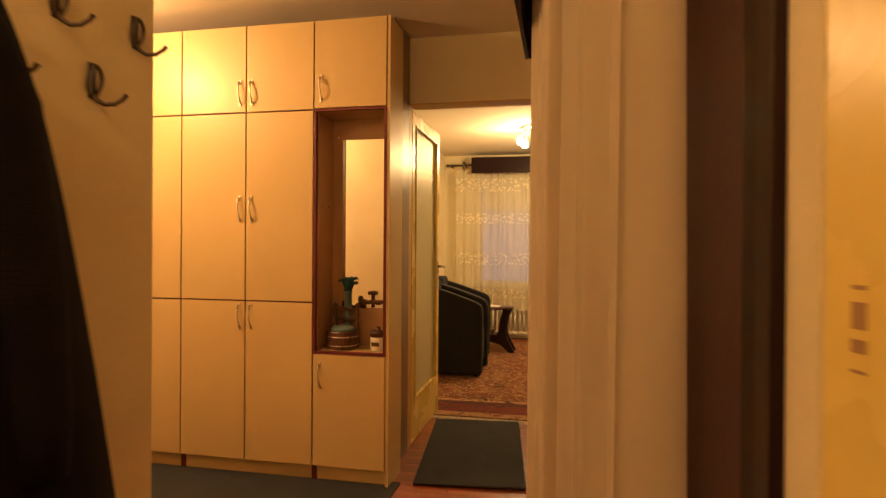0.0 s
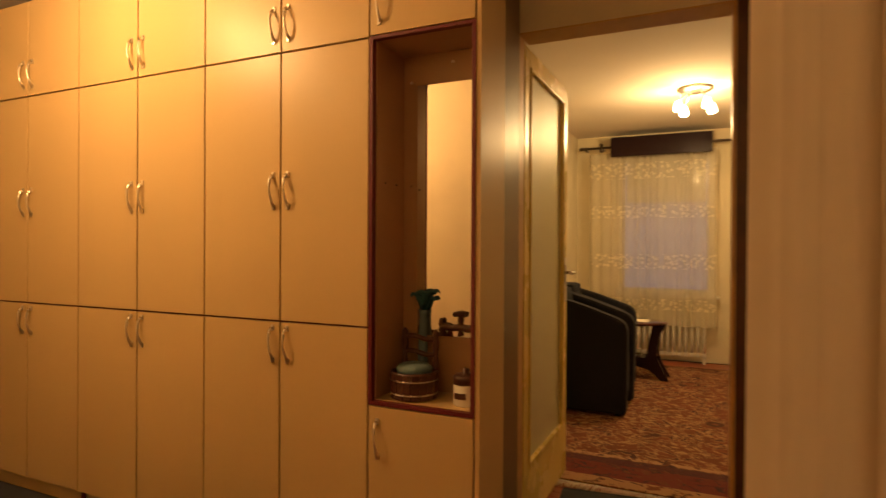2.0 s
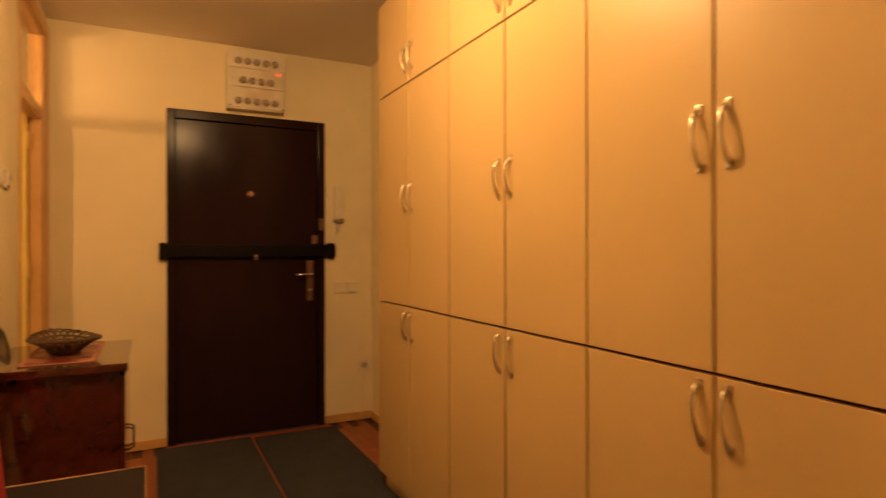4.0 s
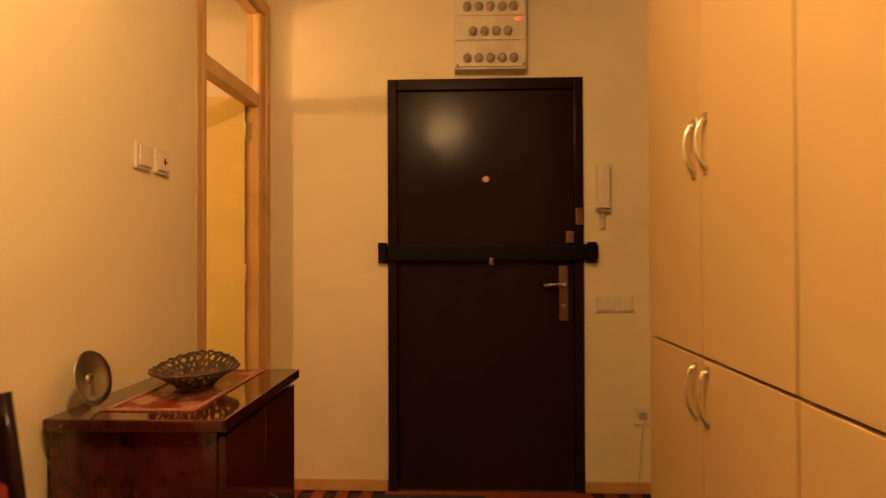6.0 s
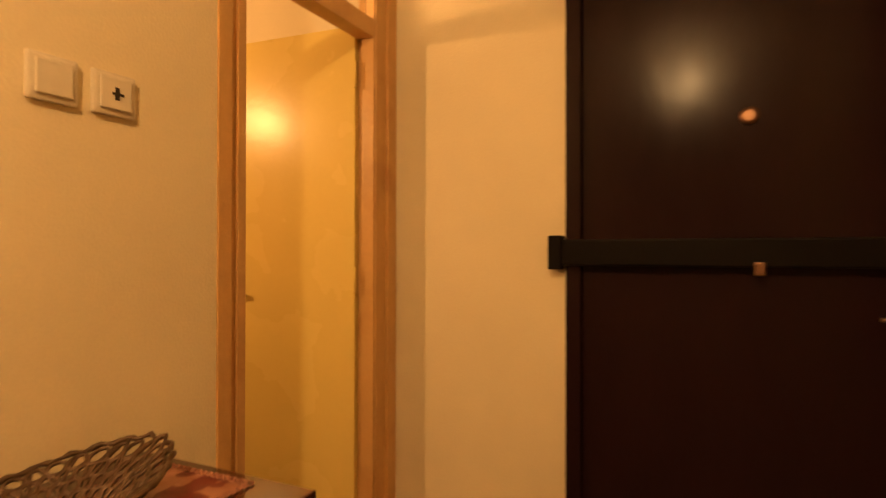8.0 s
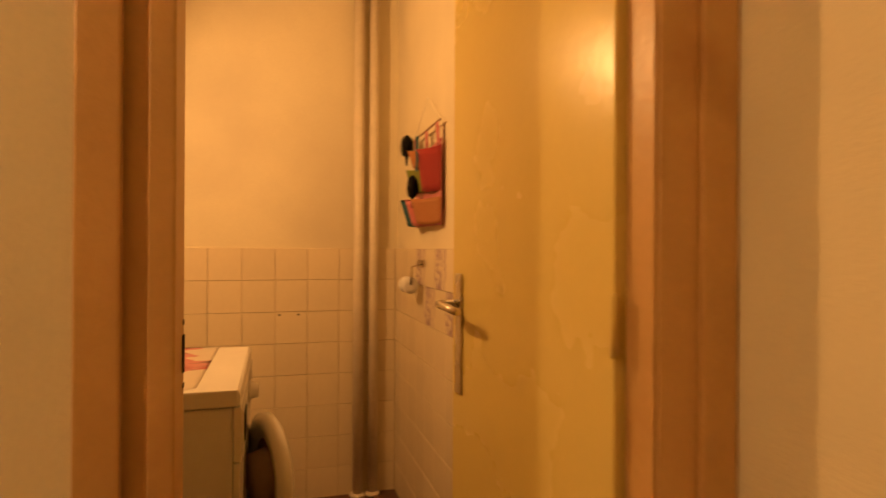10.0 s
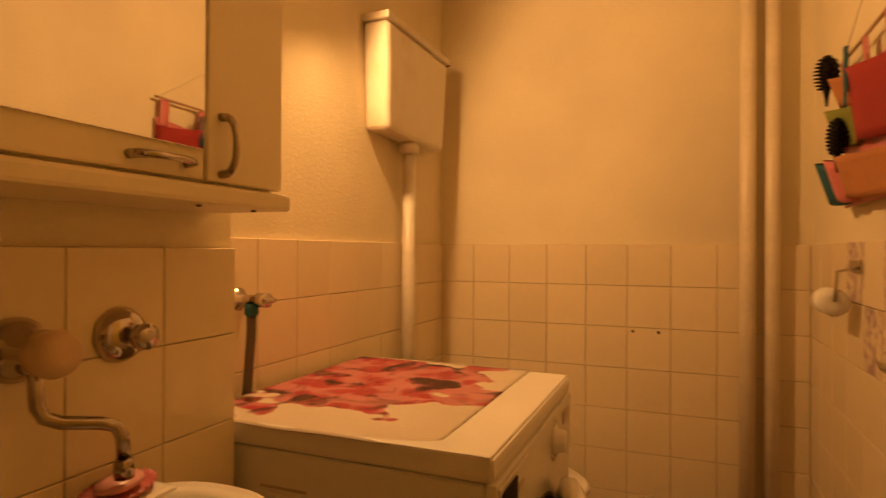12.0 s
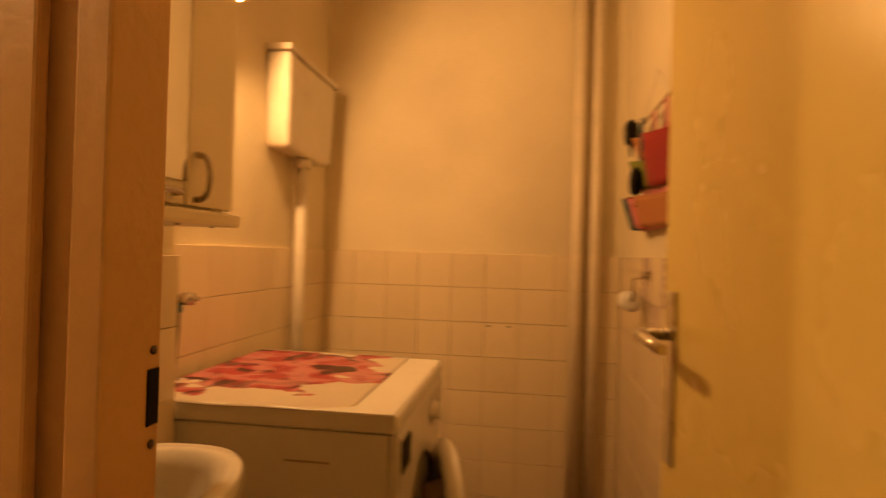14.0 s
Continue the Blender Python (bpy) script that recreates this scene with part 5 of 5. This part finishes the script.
bs = thing("wash_basin", "white porcelain wall basin with a wide rim", "basin", "", (0, 0, 0))


def basin_ring(scale, z, inset=0.0):
    pts = []
    for k in range(48):
        a = 2 * math.pi * k / 48
        cx, cy = 0.995, -0.360
        x = cx + (0.160 - inset) * scale * abs(math.cos(a)) ** 0.75 * (1 if math.cos(a) > 0 else -1)
        y = cy + (0.272 - inset) * scale * abs(math.sin(a)) ** 0.85 * (1 if math.sin(a) > 0 else -1)
        pts.append((min(x, SW - 0.0005 - inset * 0.4), y, z))
    return pts


bm = bmesh.new()
rings = [[bm.verts.new(p) for p in basin_ring(s, z, i)] for s, z, i in ((0.35, 0.640, 0.0), (0.70, 0.670, 0.0), (0.95, 0.760, 0.0), (1.0, 0.815, 0.0), (1.0, 0.836, 0.0), (0.985, 0.842, 0.0), (0.97, 0.838, 0.030), (0.96, 0.815, 0.042), (0.86, 0.740, 0.05), (0.55, 0.700, 0.05), (0.12, 0.692, 0.0))]
for A, B in zip(rings, rings[1:]):
    for k in range(48):
        bm.faces.new((A[k], A[(k + 1) % 48], B[(k + 1) % 48], B[k])).smooth = True
bm.faces.new(rings[0][::-1])
bm.faces.new(rings[-1])
part("bowl", bm, PORCELAIN, bs)
part("tap_ledge", box(1.060, SW - 0.0005, -0.600, -0.120, 0.800, 0.8445, bev=0.010), PORCELAIN, bs)
bm = bmesh.new()
tube(bm, [(1.0, -0.385, 0.66), (1.0, -0.385, 0.45), (1.04, -0.385, 0.42), (SW, -0.385, 0.42)], 0.018, 12)
part("waste_pipe", bm, CHROME, bs)
sd = thing("soap_dish", "pink ribbed soap dish with a pale pink soap", "soap dish", "", (1.105, -0.540, 0.8447), 20)
bm = bmesh.new()
lathe(bm, [(0.040, 0), (0.046, 0.006), (0.052, 0.012), (0.046, 0.010), (0.036, 0.005)], None, 28, 0.75, 1.15)
part("dish", bm, PINK, sd)
for k in range(24):
    a = 2 * math.pi * k / 24
    bm = bmesh.new()
    tube(bm, [(0.033 * math.cos(a), 0.050 * math.sin(a), 0.004), (0.039 * math.cos(a), 0.060 * math.sin(a), 0.013)], 0.0024, 6)
    part("rib", bm, PINK, sd)
bm = bmesh.new()
lathe(bm, [(0.026, 0.0105), (0.036, 0.015), (0.034, 0.021), (0.018, 0.025), (0.002, 0.026)], None, 24, 0.72, 1.12)
part("soap", bm, SOAP, sd, "pale pink soap")

# washing machine valve and hose
hv = thing("washer_tap", "chrome angle valve with a grey supply hose", "valve", "", (1.3235, -1.004, 1.065))
bm = bmesh.new()
lathe(bm, [(0.026, 0.0005), (0.026, 0.005), (0.011, 0.010), (0.011, 0.055), (0.016, 0.058), (0.016, 0.085), (0.004, 0.088)], pose(0, 0, 0, 0, -90, 0), 18)
part("valve_body", bm, CHROME, hv)
bm = bmesh.new()
lathe(bm, [(0.014, -0.008), (0.016, -0.030), (0.012, -0.036)], pose(-0.040, 0, 0), 14)
part("coupling", bm, TEAL, hv, "teal plastic coupling")
bm = bmesh.new()
tube(bm, [(-0.040, 0, -0.034), (-0.040, 0.0, -0.07), (-0.036, 0.004, -0.16), (-0.028, 0.008, -0.30), (-0.026, 0.010, -0.50)], 0.0105, 10)
part("hose", bm, RUBBER, hv)
bm = bmesh.new()
tube(bm, [(-0.088, -0.016, 0.0), (-0.094, 0, 0.0), (-0.088, 0.016, 0.0)], 0.006, 8)
part("grip", bm, CHROME, hv)

# washing machine
wm = thing("washing_machine", "white front-loading washing machine, door ajar", "washing machine", "", (0.676, -1.478, 0.0))
WW, WD, WH = 0.648, 0.612, 0.86
part("cabinet", box(0.012, WD, 0.006, WW - 0.006, 0.02, 0.8155, bev=0.006), ENAMEL, wm)
part("lid", box(0.0, WD, 0.0, WW, 0.818, WH, bev=0.005), ENAMEL, wm)
part("lid_front_trim", box(-0.006, 0.055, 0.002, WW - 0.002, 0.8185, WH - 0.003, bev=0.012), ENAMEL, wm)
front = part("front_panel", box(-0.004, 0.0115, 0.004, WW - 0.004, 0.03, 0.680, bev=0.003), ENAMEL, wm)
panel = part("control_panel", box(-0.008, 0.0115, 0.004, WW - 0.004, 0.684, 0.8165, bev=0.004), ENAMEL, wm)
part("drawer", box(-0.0125, -0.0085, WW - 0.190, WW - 0.010, 0.694, 0.808, bev=0.002), ENAMEL, panel)
part("drawer_grip", box(-0.0165, -0.013, WW - 0.100, WW - 0.016, 0.732, 0.800, bev=0.001), BLACK, panel, "dark drawer grip")
part("maker_mark", box(-0.0140, -0.013, WW - 0.150, WW - 0.085, 0.768, 0.778), FUSEGREY, panel, "small grey maker mark")
bm = bmesh.new()
lathe(bm, [(0.032, 0), (0.034, 0.004), (0.026, 0.008), (0.024, 0.026), (0.018, 0.029)], pose(-0.008, 0.205, 0.755, 0, -90, 0), 28)
part("programme_dial", bm, ENAMEL, panel, "white programme dial")
for k in range(16):
    a = 2 * math.pi * k / 16
    part("dial_mark", box(-0.0092, -0.0083, 0.205 + 0.042 * math.cos(a) - 0.003, 0.205 + 0.042 * math.cos(a) + 0.003, 0.755 + 0.042 * math.sin(a) - 0.003, 0.755 + 0.042 * math.sin(a) + 0.003), FUSEGREY, panel)
part("display", box(-0.0095, -0.0083, 0.045, 0.115, 0.765, 0.795), FUSEGREY, panel, "grey display window")
for k in range(3):
    part("button", box(-0.012, -0.0083, 0.05 + k * 0.03, 0.068 + k * 0.03, 0.715, 0.727, bev=0.002), ENAMEL, panel)
bm = bmesh.new()
lathe(bm, [(0.150, -0.012), (0.158, 0.004), (0.150, 0.006), (0.138, -0.006), (0.13, -0.2), (0.01, -0.22)], pose(-0.004, 0.315, 0.515, 0, -90, 0), 40)
part("drum_opening", bm, RUBBER, front, "dark rubber door seal")
# grey strips stand in for the thin shadows of the side slots
for x0, x1 in ((0.14, 0.24), (0.34, 0.44), (0.50, 0.58)):
    part("side_slot", box(x0, x1, WW - 0.0062, WW - 0.0052, 0.745, 0.750), FUSEGREY, wm)
    part("side_pressing", box(x0 - 0.01, x1 + 0.01, WW - 0.0065, WW - 0.0045, 0.30, 0.738, bev=0.0008), ENAMEL, wm)
pd = part("porthole_door", bmesh.new(), ENAMEL, wm, "white porthole door ring")
bm = bmesh.new()
lathe(bm, [(0.115, 0.012), (0.125, 0.024), (0.168, 0.026), (0.188, 0.012), (0.188, -0.012), (0.168, -0.022), (0.122, -0.016), (0.115, 0.0)], pose(0, 0.182, 0, 0, -90, 0), 44)
bm.faces.ensure_lookup_table()
big = [f for f in bm.faces if len(f.verts) > 8]
bmesh.ops.delete(bm, geom=big, context="FACES")
bmesh.ops.recalc_face_normals(bm, faces=bm.faces[:])
bm.to_mesh(pd.data)
bm.free()
pd.matrix_basis = pose(-0.012, 0.130, 0.515, 0, 0, 17)
bm = bmesh.new()
lathe(bm, [(0.114, -0.004), (0.116, 0.006), (0.090, 0.010), (0.085, -0.012), (0.075, -0.055), (0.02, -0.062)], pose(0, 0.182, 0, 0, -90, 0), 36)
part("door_glass", bm, PORTGLASS, pd, "dark glass bowl of the door")
for sx in (0.05, 0.55):
    for sy in (0.05, 0.58):
        bm = bmesh.new()
        lathe(bm, [(0.02, 0), (0.02, 0.012), (0.01, 0.0195)], pose(sx, sy, 0), 12)
        part("foot", bm, BLACK, wm)

oc = thing("floral_oilcloth_cover", "oilcloth cover printed with large red flowers", "cover")
part("cloth", grid_sheet(40, 40, lambda u, v: Vector((0.775 + 0.505 * u, -1.478 + 0.655 * v - 0.05 * (1 - u) ** 12 * v ** 8, 0.8618 + 0.0012 * math.sin(u * 13) * math.sin(v * 11) - (0.003 * ((v - 0.96) / 0.04) ** 1.5 if v > 0.96 else 0.0))), 0.0016), FLORAL, oc)
bm = bmesh.new()
tube(bm, [(0.775, -1.478, 0.8624), (1.28, -1.478, 0.8624)], 0.0014, 6)
part("hem", bm, PLASTIC, oc, "pale cut hem")

# toilet with a high cistern
cs = thing("high_cistern", "ivory plastic high toilet cistern on the wall", "cistern", "", (0, 0, 0))
t = bmesh.new()
bmesh.ops.create_cube(t, size=1)
for v in t.verts:
    low = v.co.z < 0
    v.co = Vector((1.243 + (0.008 if low else 0.0) if v.co.x < 0 else 1.3355, (-2.056 + (0.02 if low else 0)) if v.co.y < 0 else (-1.560 - (0.020 if low else 0)), 1.552 if low else 1.892))
bmesh.ops.bevel(t, geom=t.edges[:], offset=0.024, segments=4, affect="EDGES", profile=0.6)
part("tank", t, PLASTIC, cs)
part("lid", box(1.238, 1.3355, -2.062, -1.555, 1.8925, 1.916, bev=0.006), PLASTIC, cs)
bm = bmesh.new()
tube(bm, [(1.288, -1.808, 1.551), (1.288, -1.808, 0.42)], 0.0225, 16)
part("flush_pipe", bm, PLASTIC, cs)
bm = bmesh.new()
lathe(bm, [(0.034, 0.0), (0.036, 0.024), (0.026, 0.040)], pose(1.288, -1.808, 1.512), 18)
part("pipe_nut", bm, PLASTIC, cs)
bm = bmesh.new()
tube(bm, [(1.285, -2.0565, 1.875), (1.285, -2.092, 1.878), (1.287, -2.110, 1.860), (1.290, -2.114, 1.76)], 0.009, 10)
part("inlet_pipe", bm, IRON, cs)
bm = bmesh.new()
tube(bm, [(1.255, -2.075, 1.905), (1.275, -2.095, 1.915), (1.300, -2.085, 1.905)], 0.013, 10)
part("inlet_valve", bm, IRON, cs, "dark inlet valve")
tl = thing("toilet", "white toilet bowl behind the washing machine", "toilet", "", (0.915, -1.875, 0.0))
bm = bmesh.new()
lathe(bm, [(0.13, 0), (0.14, 0.03), (0.115, 0.12), (0.15, 0.26), (0.185, 0.38), (0.185, 0.40), (0.15, 0.395), (0.12, 0.30), (0.05, 0.22)], pose(0, 0, 0), 32, 1.22, 0.92)
part("bowl", bm, PORCELAIN, tl)
bm = bmesh.new()
lathe(bm, [(0.178, 0.402), (0.190, 0.408), (0.190, 0.420), (0.180, 0.428), (0.01, 0.430)], None, 32, 1.26, 0.95)
part("seat_lid", bm, PORCELAIN, tl)
part("neck", box(0.20, 0.40, -0.09, 0.09, 0.02, 0.36, bev=0.04), PORCELAIN, tl)

for x, r in ((0.201, 0.024), (0.128, 0.022)):
    bm = bmesh.new()
    tube(bm, [(0, 0, 0.0), (0, 0, CEIL - 0.0005)], r, 20)
    p = thing("riser_pipe", "vertical beige painted heating pipe", "pipe", "riser pipes", (x, -2.172, 0.0))
    part("pipe", bm, PIPE, p)
    bm = bmesh.new()
    lathe(bm, [(r + 0.014, 0.0), (r + 0.014, 0.012), (r + 0.002, 0.018)], None, 20)
    part("floor_collar", bm, PIPE, p)
    for z in (0.98, 2.1):
        part("clip", box(-0.006, 0.006, -0.0305, -r * 0.8, z, z + 0.02), PIPE, p)

# hanging organiser on the west wall
og = thing("wall_organiser", "colourful cloth pocket organiser with combs and brushes", "organiser", "", (0.014, -1.60, 0.0))
part("back_cloth", grid_sheet(14, 14, lambda u, v: Vector((0.004 + 0.010 * math.sin(u * 3.1), -0.16 + 0.40 * u, 1.290 + 0.315 * v - 0.020 * math.sin(u * math.pi) * v)), 0.003), PINK, og, "pink-red cloth back")
for y0 in (-0.155, 0.035, 0.195):
    part("strap", grid_sheet(3, 6, lambda u, v: Vector((0.006 + 0.006 * v, y0 + 0.036 * u, 1.575 + 0.090 * v)), 0.003), PINK, og, "pink cloth strap")
bm = bmesh.new()
tube(bm, [(0.012, -0.17, 1.662), (0.012, 0.25, 1.668)], 0.0042, 8)
part("hanging_rod", bm, NICHE, og)
bm = bmesh.new()
tube(bm, [(0.010, -0.16, 1.664), (0.003, 0.04, 1.800), (0.010, 0.24, 1.668)], 0.0015, 6)
part("string", bm, PLASTIC, og)
for y0, y1, z0, z1, mt, dp in ((-0.15, 0.24, 1.30, 1.395, ORANGE, 0.060), (-0.165, -0.05, 1.298, 1.40, TEAL, 0.072), (-0.10, 0.03, 1.299, 1.398, PINK, 0.068), (-0.15, 0.06, 1.43, 1.52, OLIVE, 0.062), (-0.02, 0.24, 1.42, 1.58, REDCLOTH, 0.055), (-0.12, 0.02, 1.53, 1.60, ORANGE, 0.055)):
    part("pocket", grid_sheet(14, 6, lambda u, v: Vector((0.006 + dp * math.sin(math.pi * u) * (0.55 + 0.45 * v), y0 + (y1 - y0) * u, z0 + (z1 - z0) * v + 0.006 * math.sin(u * 6))), 0.003), mt, og)
for y, z, s in ((-0.105, 1.615, 1.0), (0.0, 1.435, 0.8)):
    bm = bmesh.new()
    lathe(bm, [(0.004, -0.07), (0.010, -0.04), (0.026 * s, 0.0), (0.030 * s, 0.03), (0.018 * s, 0.055), (0.002, 0.06)], pose(0.055, y, z, 0, 0, 0), 14, 0.6, 1.0)
    for k in range(90):
        h, a = (k / 89 - 0.5) * 0.075, k * 2.4
        w = s * 0.036 * math.sqrt(max(0.1, 1 - (h / 0.05) ** 2))
        tube(bm, [(0.055, y, z + 0.01 + h), (0.055 + w * 0.8 * math.cos(a), y + w * math.sin(a), z + 0.012 + h)], 0.0026, 4)
    part("hair_brush", bm, BLACK, og, "black hair brush")

bm = bmesh.new()
bx(bm, 0.056, 0.060, 0.075, 0.092, 1.50, 1.635, bev=0.0015)
for k in range(18):
    bx(bm, 0.0568, 0.0592, 0.0925, 0.112, 1.530 + k * 0.0056, 1.5328 + k * 0.0056)
part("comb", bm, TEAL, og, "teal plastic comb")

ph = thing("toilet_paper_holder", "chrome paper holder with a white roll", "paper holder", "", (0.0125, -1.66, 1.14))
part("back_plate", box(0.0, 0.008, -0.045, 0.045, -0.012, 0.018, bev=0.002), CHROME, ph)
bm = bmesh.new()
tube(bm, [(0.008, 0.035, 0.0), (0.05, 0.035, -0.01), (0.055, 0.035, -0.08), (0.055, -0.055, -0.085)], 0.004, 8)
part("arm", bm, CHROME, ph)
bm = bmesh.new()
lathe(bm, [(0.014, -0.045), (0.033, -0.045), (0.033, 0.045), (0.014, 0.045), (0.013, 0.0)], pose(0.055, -0.012, -0.085, 90, 0, 0), 28)
part("paper_roll", bm, PAPER, ph, "white paper roll")
ht = thing("hand_towel", "pale fluffy hand towel hanging beside the doorway", "towel", "", (0.0, -0.0645, 0.0))
part("towel_cloth", grid_sheet(18, 24, lambda u, v: Vector((0.748 + 0.19 * u + 0.012 * (v - 0.5), -0.028 - 0.012 * math.sin(u * 15) * (1.1 - v) - 0.010 * (1 - v), 0.56 + 0.57 * v)), 0.010), TERRY, ht)
bm = bmesh.new()
tube(bm, [(0.84, -0.0005, 1.14), (0.84, -0.022, 1.138), (0.84, -0.040, 1.132), (0.84, -0.044, 1.146)], 0.004, 8)
part("towel_hook", bm, CHROME, ht)
for x in (0.570, 0.482):
    bm = bmesh.new()
    lathe(bm, [(0.005, 0.0), (0.005, 0.0012), (0.001, 0.0015)], pose(x, -2.2035, 0.886, -90, 0, 0), 12)
    solid("wall_plug_hole", bm, BLACK, "dark drilled plug hole in the tile", "plug hole", group="plug holes")

# ---- small pieces: tiles and parquet ----
PITCH, JOINT = 0.150, 0.0016


def decor_material():
    """Cream glaze with a faint lilac printed spray up the middle of each tile."""
    m = material("lilac_printed_tile", (0.78, 0.65, 0.47), 0.20, vary=0.035, scale=5, fine=40, bump=0.02)
    nodes, links = m.node_tree.nodes, m.node_tree.links
    b = nodes["Principled BSDF"]
    base = b.inputs["Base Color"].links[0].from_socket
    tc = nodes.new("ShaderNodeTexCoord")
    mp = nodes.new("ShaderNodeMapping")
    mp.inputs["Scale"].default_value = (1.0, 0.55, 1.0)
    links.new(tc.outputs["Object"], mp.inputs["Vector"])
    n = nodes.new("ShaderNodeTexNoise")
    n.inputs["Scale"].default_value, n.inputs["Detail"].default_value, n.inputs["Distortion"].default_value = 42, 3, 1.2
    links.new(mp.outputs["Vector"], n.inputs["Vector"])
    r = nodes.new("ShaderNodeValToRGB")
    r.color_ramp.elements[0].position, r.color_ramp.elements[1].position = 0.44, 0.56
    links.new(n.outputs[0], r.inputs[0])
    mix = nodes.new("ShaderNodeMix")
    mix.data_type = "RGBA"
    links.new(r.outputs[0], mix.inputs[0])
    links.new(base, mix.inputs[6])
    mix.inputs[7].default_value = (0.40, 0.27, 0.30, 1)
    links.new(mix.outputs[2], b.inputs["Base Color"])
    return m


DECOR = decor_material()


def piece_mesh(name, a, b, c, mtl, bev=0.0012):
    """A shared flat piece, a by b, c thick, with softened front edges."""
    bmk = bmesh.new()
    lo = [bmk.verts.new((x, y, 0)) for x, y in ((0, 0), (a, 0), (a, b), (0, b))]
    mid = [bmk.verts.new((x, y, c - bev)) for x, y in ((0, 0), (a, 0), (a, b), (0, b))]
    top = [bmk.verts.new((x, y, c)) for x, y in ((bev, bev), (a - bev, bev), (a - bev, b - bev), (bev, b - bev))]
    bmk.faces.new(top)
    for k in range(4):
        bmk.faces.new((lo[k], lo[(k + 1) % 4], mid[(k + 1) % 4], mid[k]))
        bmk.faces.new((mid[k], mid[(k + 1) % 4], top[(k + 1) % 4], top[k]))
    me = bpy.data.meshes.new(name)
    bmk.to_mesh(me)
    bmk.free()
    me.materials.append(mtl)
    return me


def lay_tiles(parent, origin, along, length, count, normal_rot, pitch=PITCH, rise=0.1515, decor=()):
    """Rows of wall tiles, origin at the foot; along: unit vector on the wall."""
    full = piece_mesh("tile", pitch - JOINT, rise - JOINT, 0.0085, TILE)
    printed = piece_mesh("printed_tile", pitch - JOINT, rise - JOINT, 0.0085, DECOR) if decor else full
    o, al = Vector(origin), Vector(along)
    n = int(length / pitch)
    rest = length - n * pitch
    cut = piece_mesh("tile", rest - JOINT, rise - JOINT, 0.0085, TILE) if rest > 0.02 else None
    for row in range(count):
        for col in range(n + (1 if cut else 0)):
            ob = new("tile", printed if (col, row) in decor else full if col < n else cut)
            ob.parent = parent
            p = o + al * (col * pitch + JOINT / 2) + Vector((0, 0, row * rise + JOINT / 2))
            ob.matrix_basis = Matrix.Translation(p) @ normal_rot


TILE_TOP = 1.203
FACE_N = pose(0, 0, 0, 90, 0, 180)
FACE_W = pose(0, 0, 0, 90, 0, -90)
FACE_E = pose(0, 0, 0, 90, 0, 90)
bed = bmesh.new()
bx(bed, 0.0, 1.336, -2.216, -2.2122, 0, TILE_TOP)
part("grout_bed", bed, GROUT, B_SOUTH)
lay_tiles(B_SOUTH, (1.335, -2.2121, -0.009), (-1, 0, 0), 1.322, 8, FACE_N, 0.149)
part("grout_bed", box(1.3322, 1.336, -2.2120, -0.816, 0, TILE_TOP), GROUT, B_EAST)
lay_tiles(B_EAST, (1.3321, -0.770, -0.009), (0, -1, 0), 1.432, 8, FACE_W, 0.151)
part("grout_bed", box(1.1662, 1.170, -0.815, -0.106, 0, 1.178), GROUT, B_SINK)
lay_tiles(B_SINK, (1.1661, -0.030, -0.054), (0, -1, 0), 0.785, 8, FACE_W, 0.157, 0.154)
B_WEST = wall("wall_bath_west", [(-0.004, -0.0005 + 0.004, -2.212, -0.066, 0, TILE_TOP)], "cream tiled bathroom wall", GROUT)
lay_tiles(B_WEST, (0.0036, -2.2120, -0.009), (0, 1, 0), 2.105, 8, FACE_E, 0.149, decor=[(c, 7 - (c + 1) % 2) for c in range(3, 12)])

fl = piece_mesh("floor_tile", 0.198, 0.198, 0.006, BATHFLOOR)
for i in range(7):
    for j in range(11):
        if i * 0.2 < 1.32:
            ob = new("floor_tile", fl)
            ob.parent = BATH_FLOOR
            ob.matrix_basis = pose(0.001 + i * 0.2 if i < 6 else 1.137, -2.205 + j * 0.19, -0.0052)

strip = piece_mesh("parquet_strip", 0.298, 0.0585, 0.0115, PARQUET, 0.0008)


def parquet(x0, x1, y0, y1):
    rows, cols = int((y1 - y0) / 0.06), int((x1 - x0) / 0.30)
    for j in range(rows):
        for i in range(cols):
            shift = 0.15 if j % 2 else 0.0
            if i == cols - 1 and shift:
                continue
            ob = new("parquet_strip", strip)
            ob.parent = HALL_FLOOR
            ob.matrix_basis = pose(x0 + i * 0.30 + shift, y0 + j * 0.06, -0.0118)


parquet(0.0, 1.20, 0.0, 0.60)
parquet(0.0, 1.20, 1.56, 1.92)
parquet(3.60, 5.10, 1.20, 2.88)
bm = bmesh.new()
for x0, x1, y0, y1 in ((1.2, 3.6, 0.0, 1.92), (3.9, 6.0, -2.46, 1.20), (0.0, 1.2, 0.6, 1.56), (3.15, 6.3, 2.88, 6.60)):
    for j in range(int((y1 - y0) / 0.06)):
        for i in range(int((x1 - x0) / 0.30)):
            a, b, c, d = x0 + i * 0.30, x0 + i * 0.30 + 0.2985, y0 + j * 0.06, y0 + j * 0.06 + 0.0588
            vs = [bm.verts.new(p) for p in ((a, c, -0.0004), (b, c, -0.0004), (b, d, -0.0004), (a, d, -0.0004), (a, c, -0.0118), (b, c, -0.0118), (b, d, -0.0118), (a, d, -0.0118))]
            bm.faces.new(vs[:4])
            for k in range(4):
                bm.faces.new((vs[k], vs[4 + k], vs[4 + (k + 1) % 4], vs[(k + 1) % 4]))
rest = tagged(part("parquet_field", bm, PARQUET, HALL_FLOOR), kind="stuff")
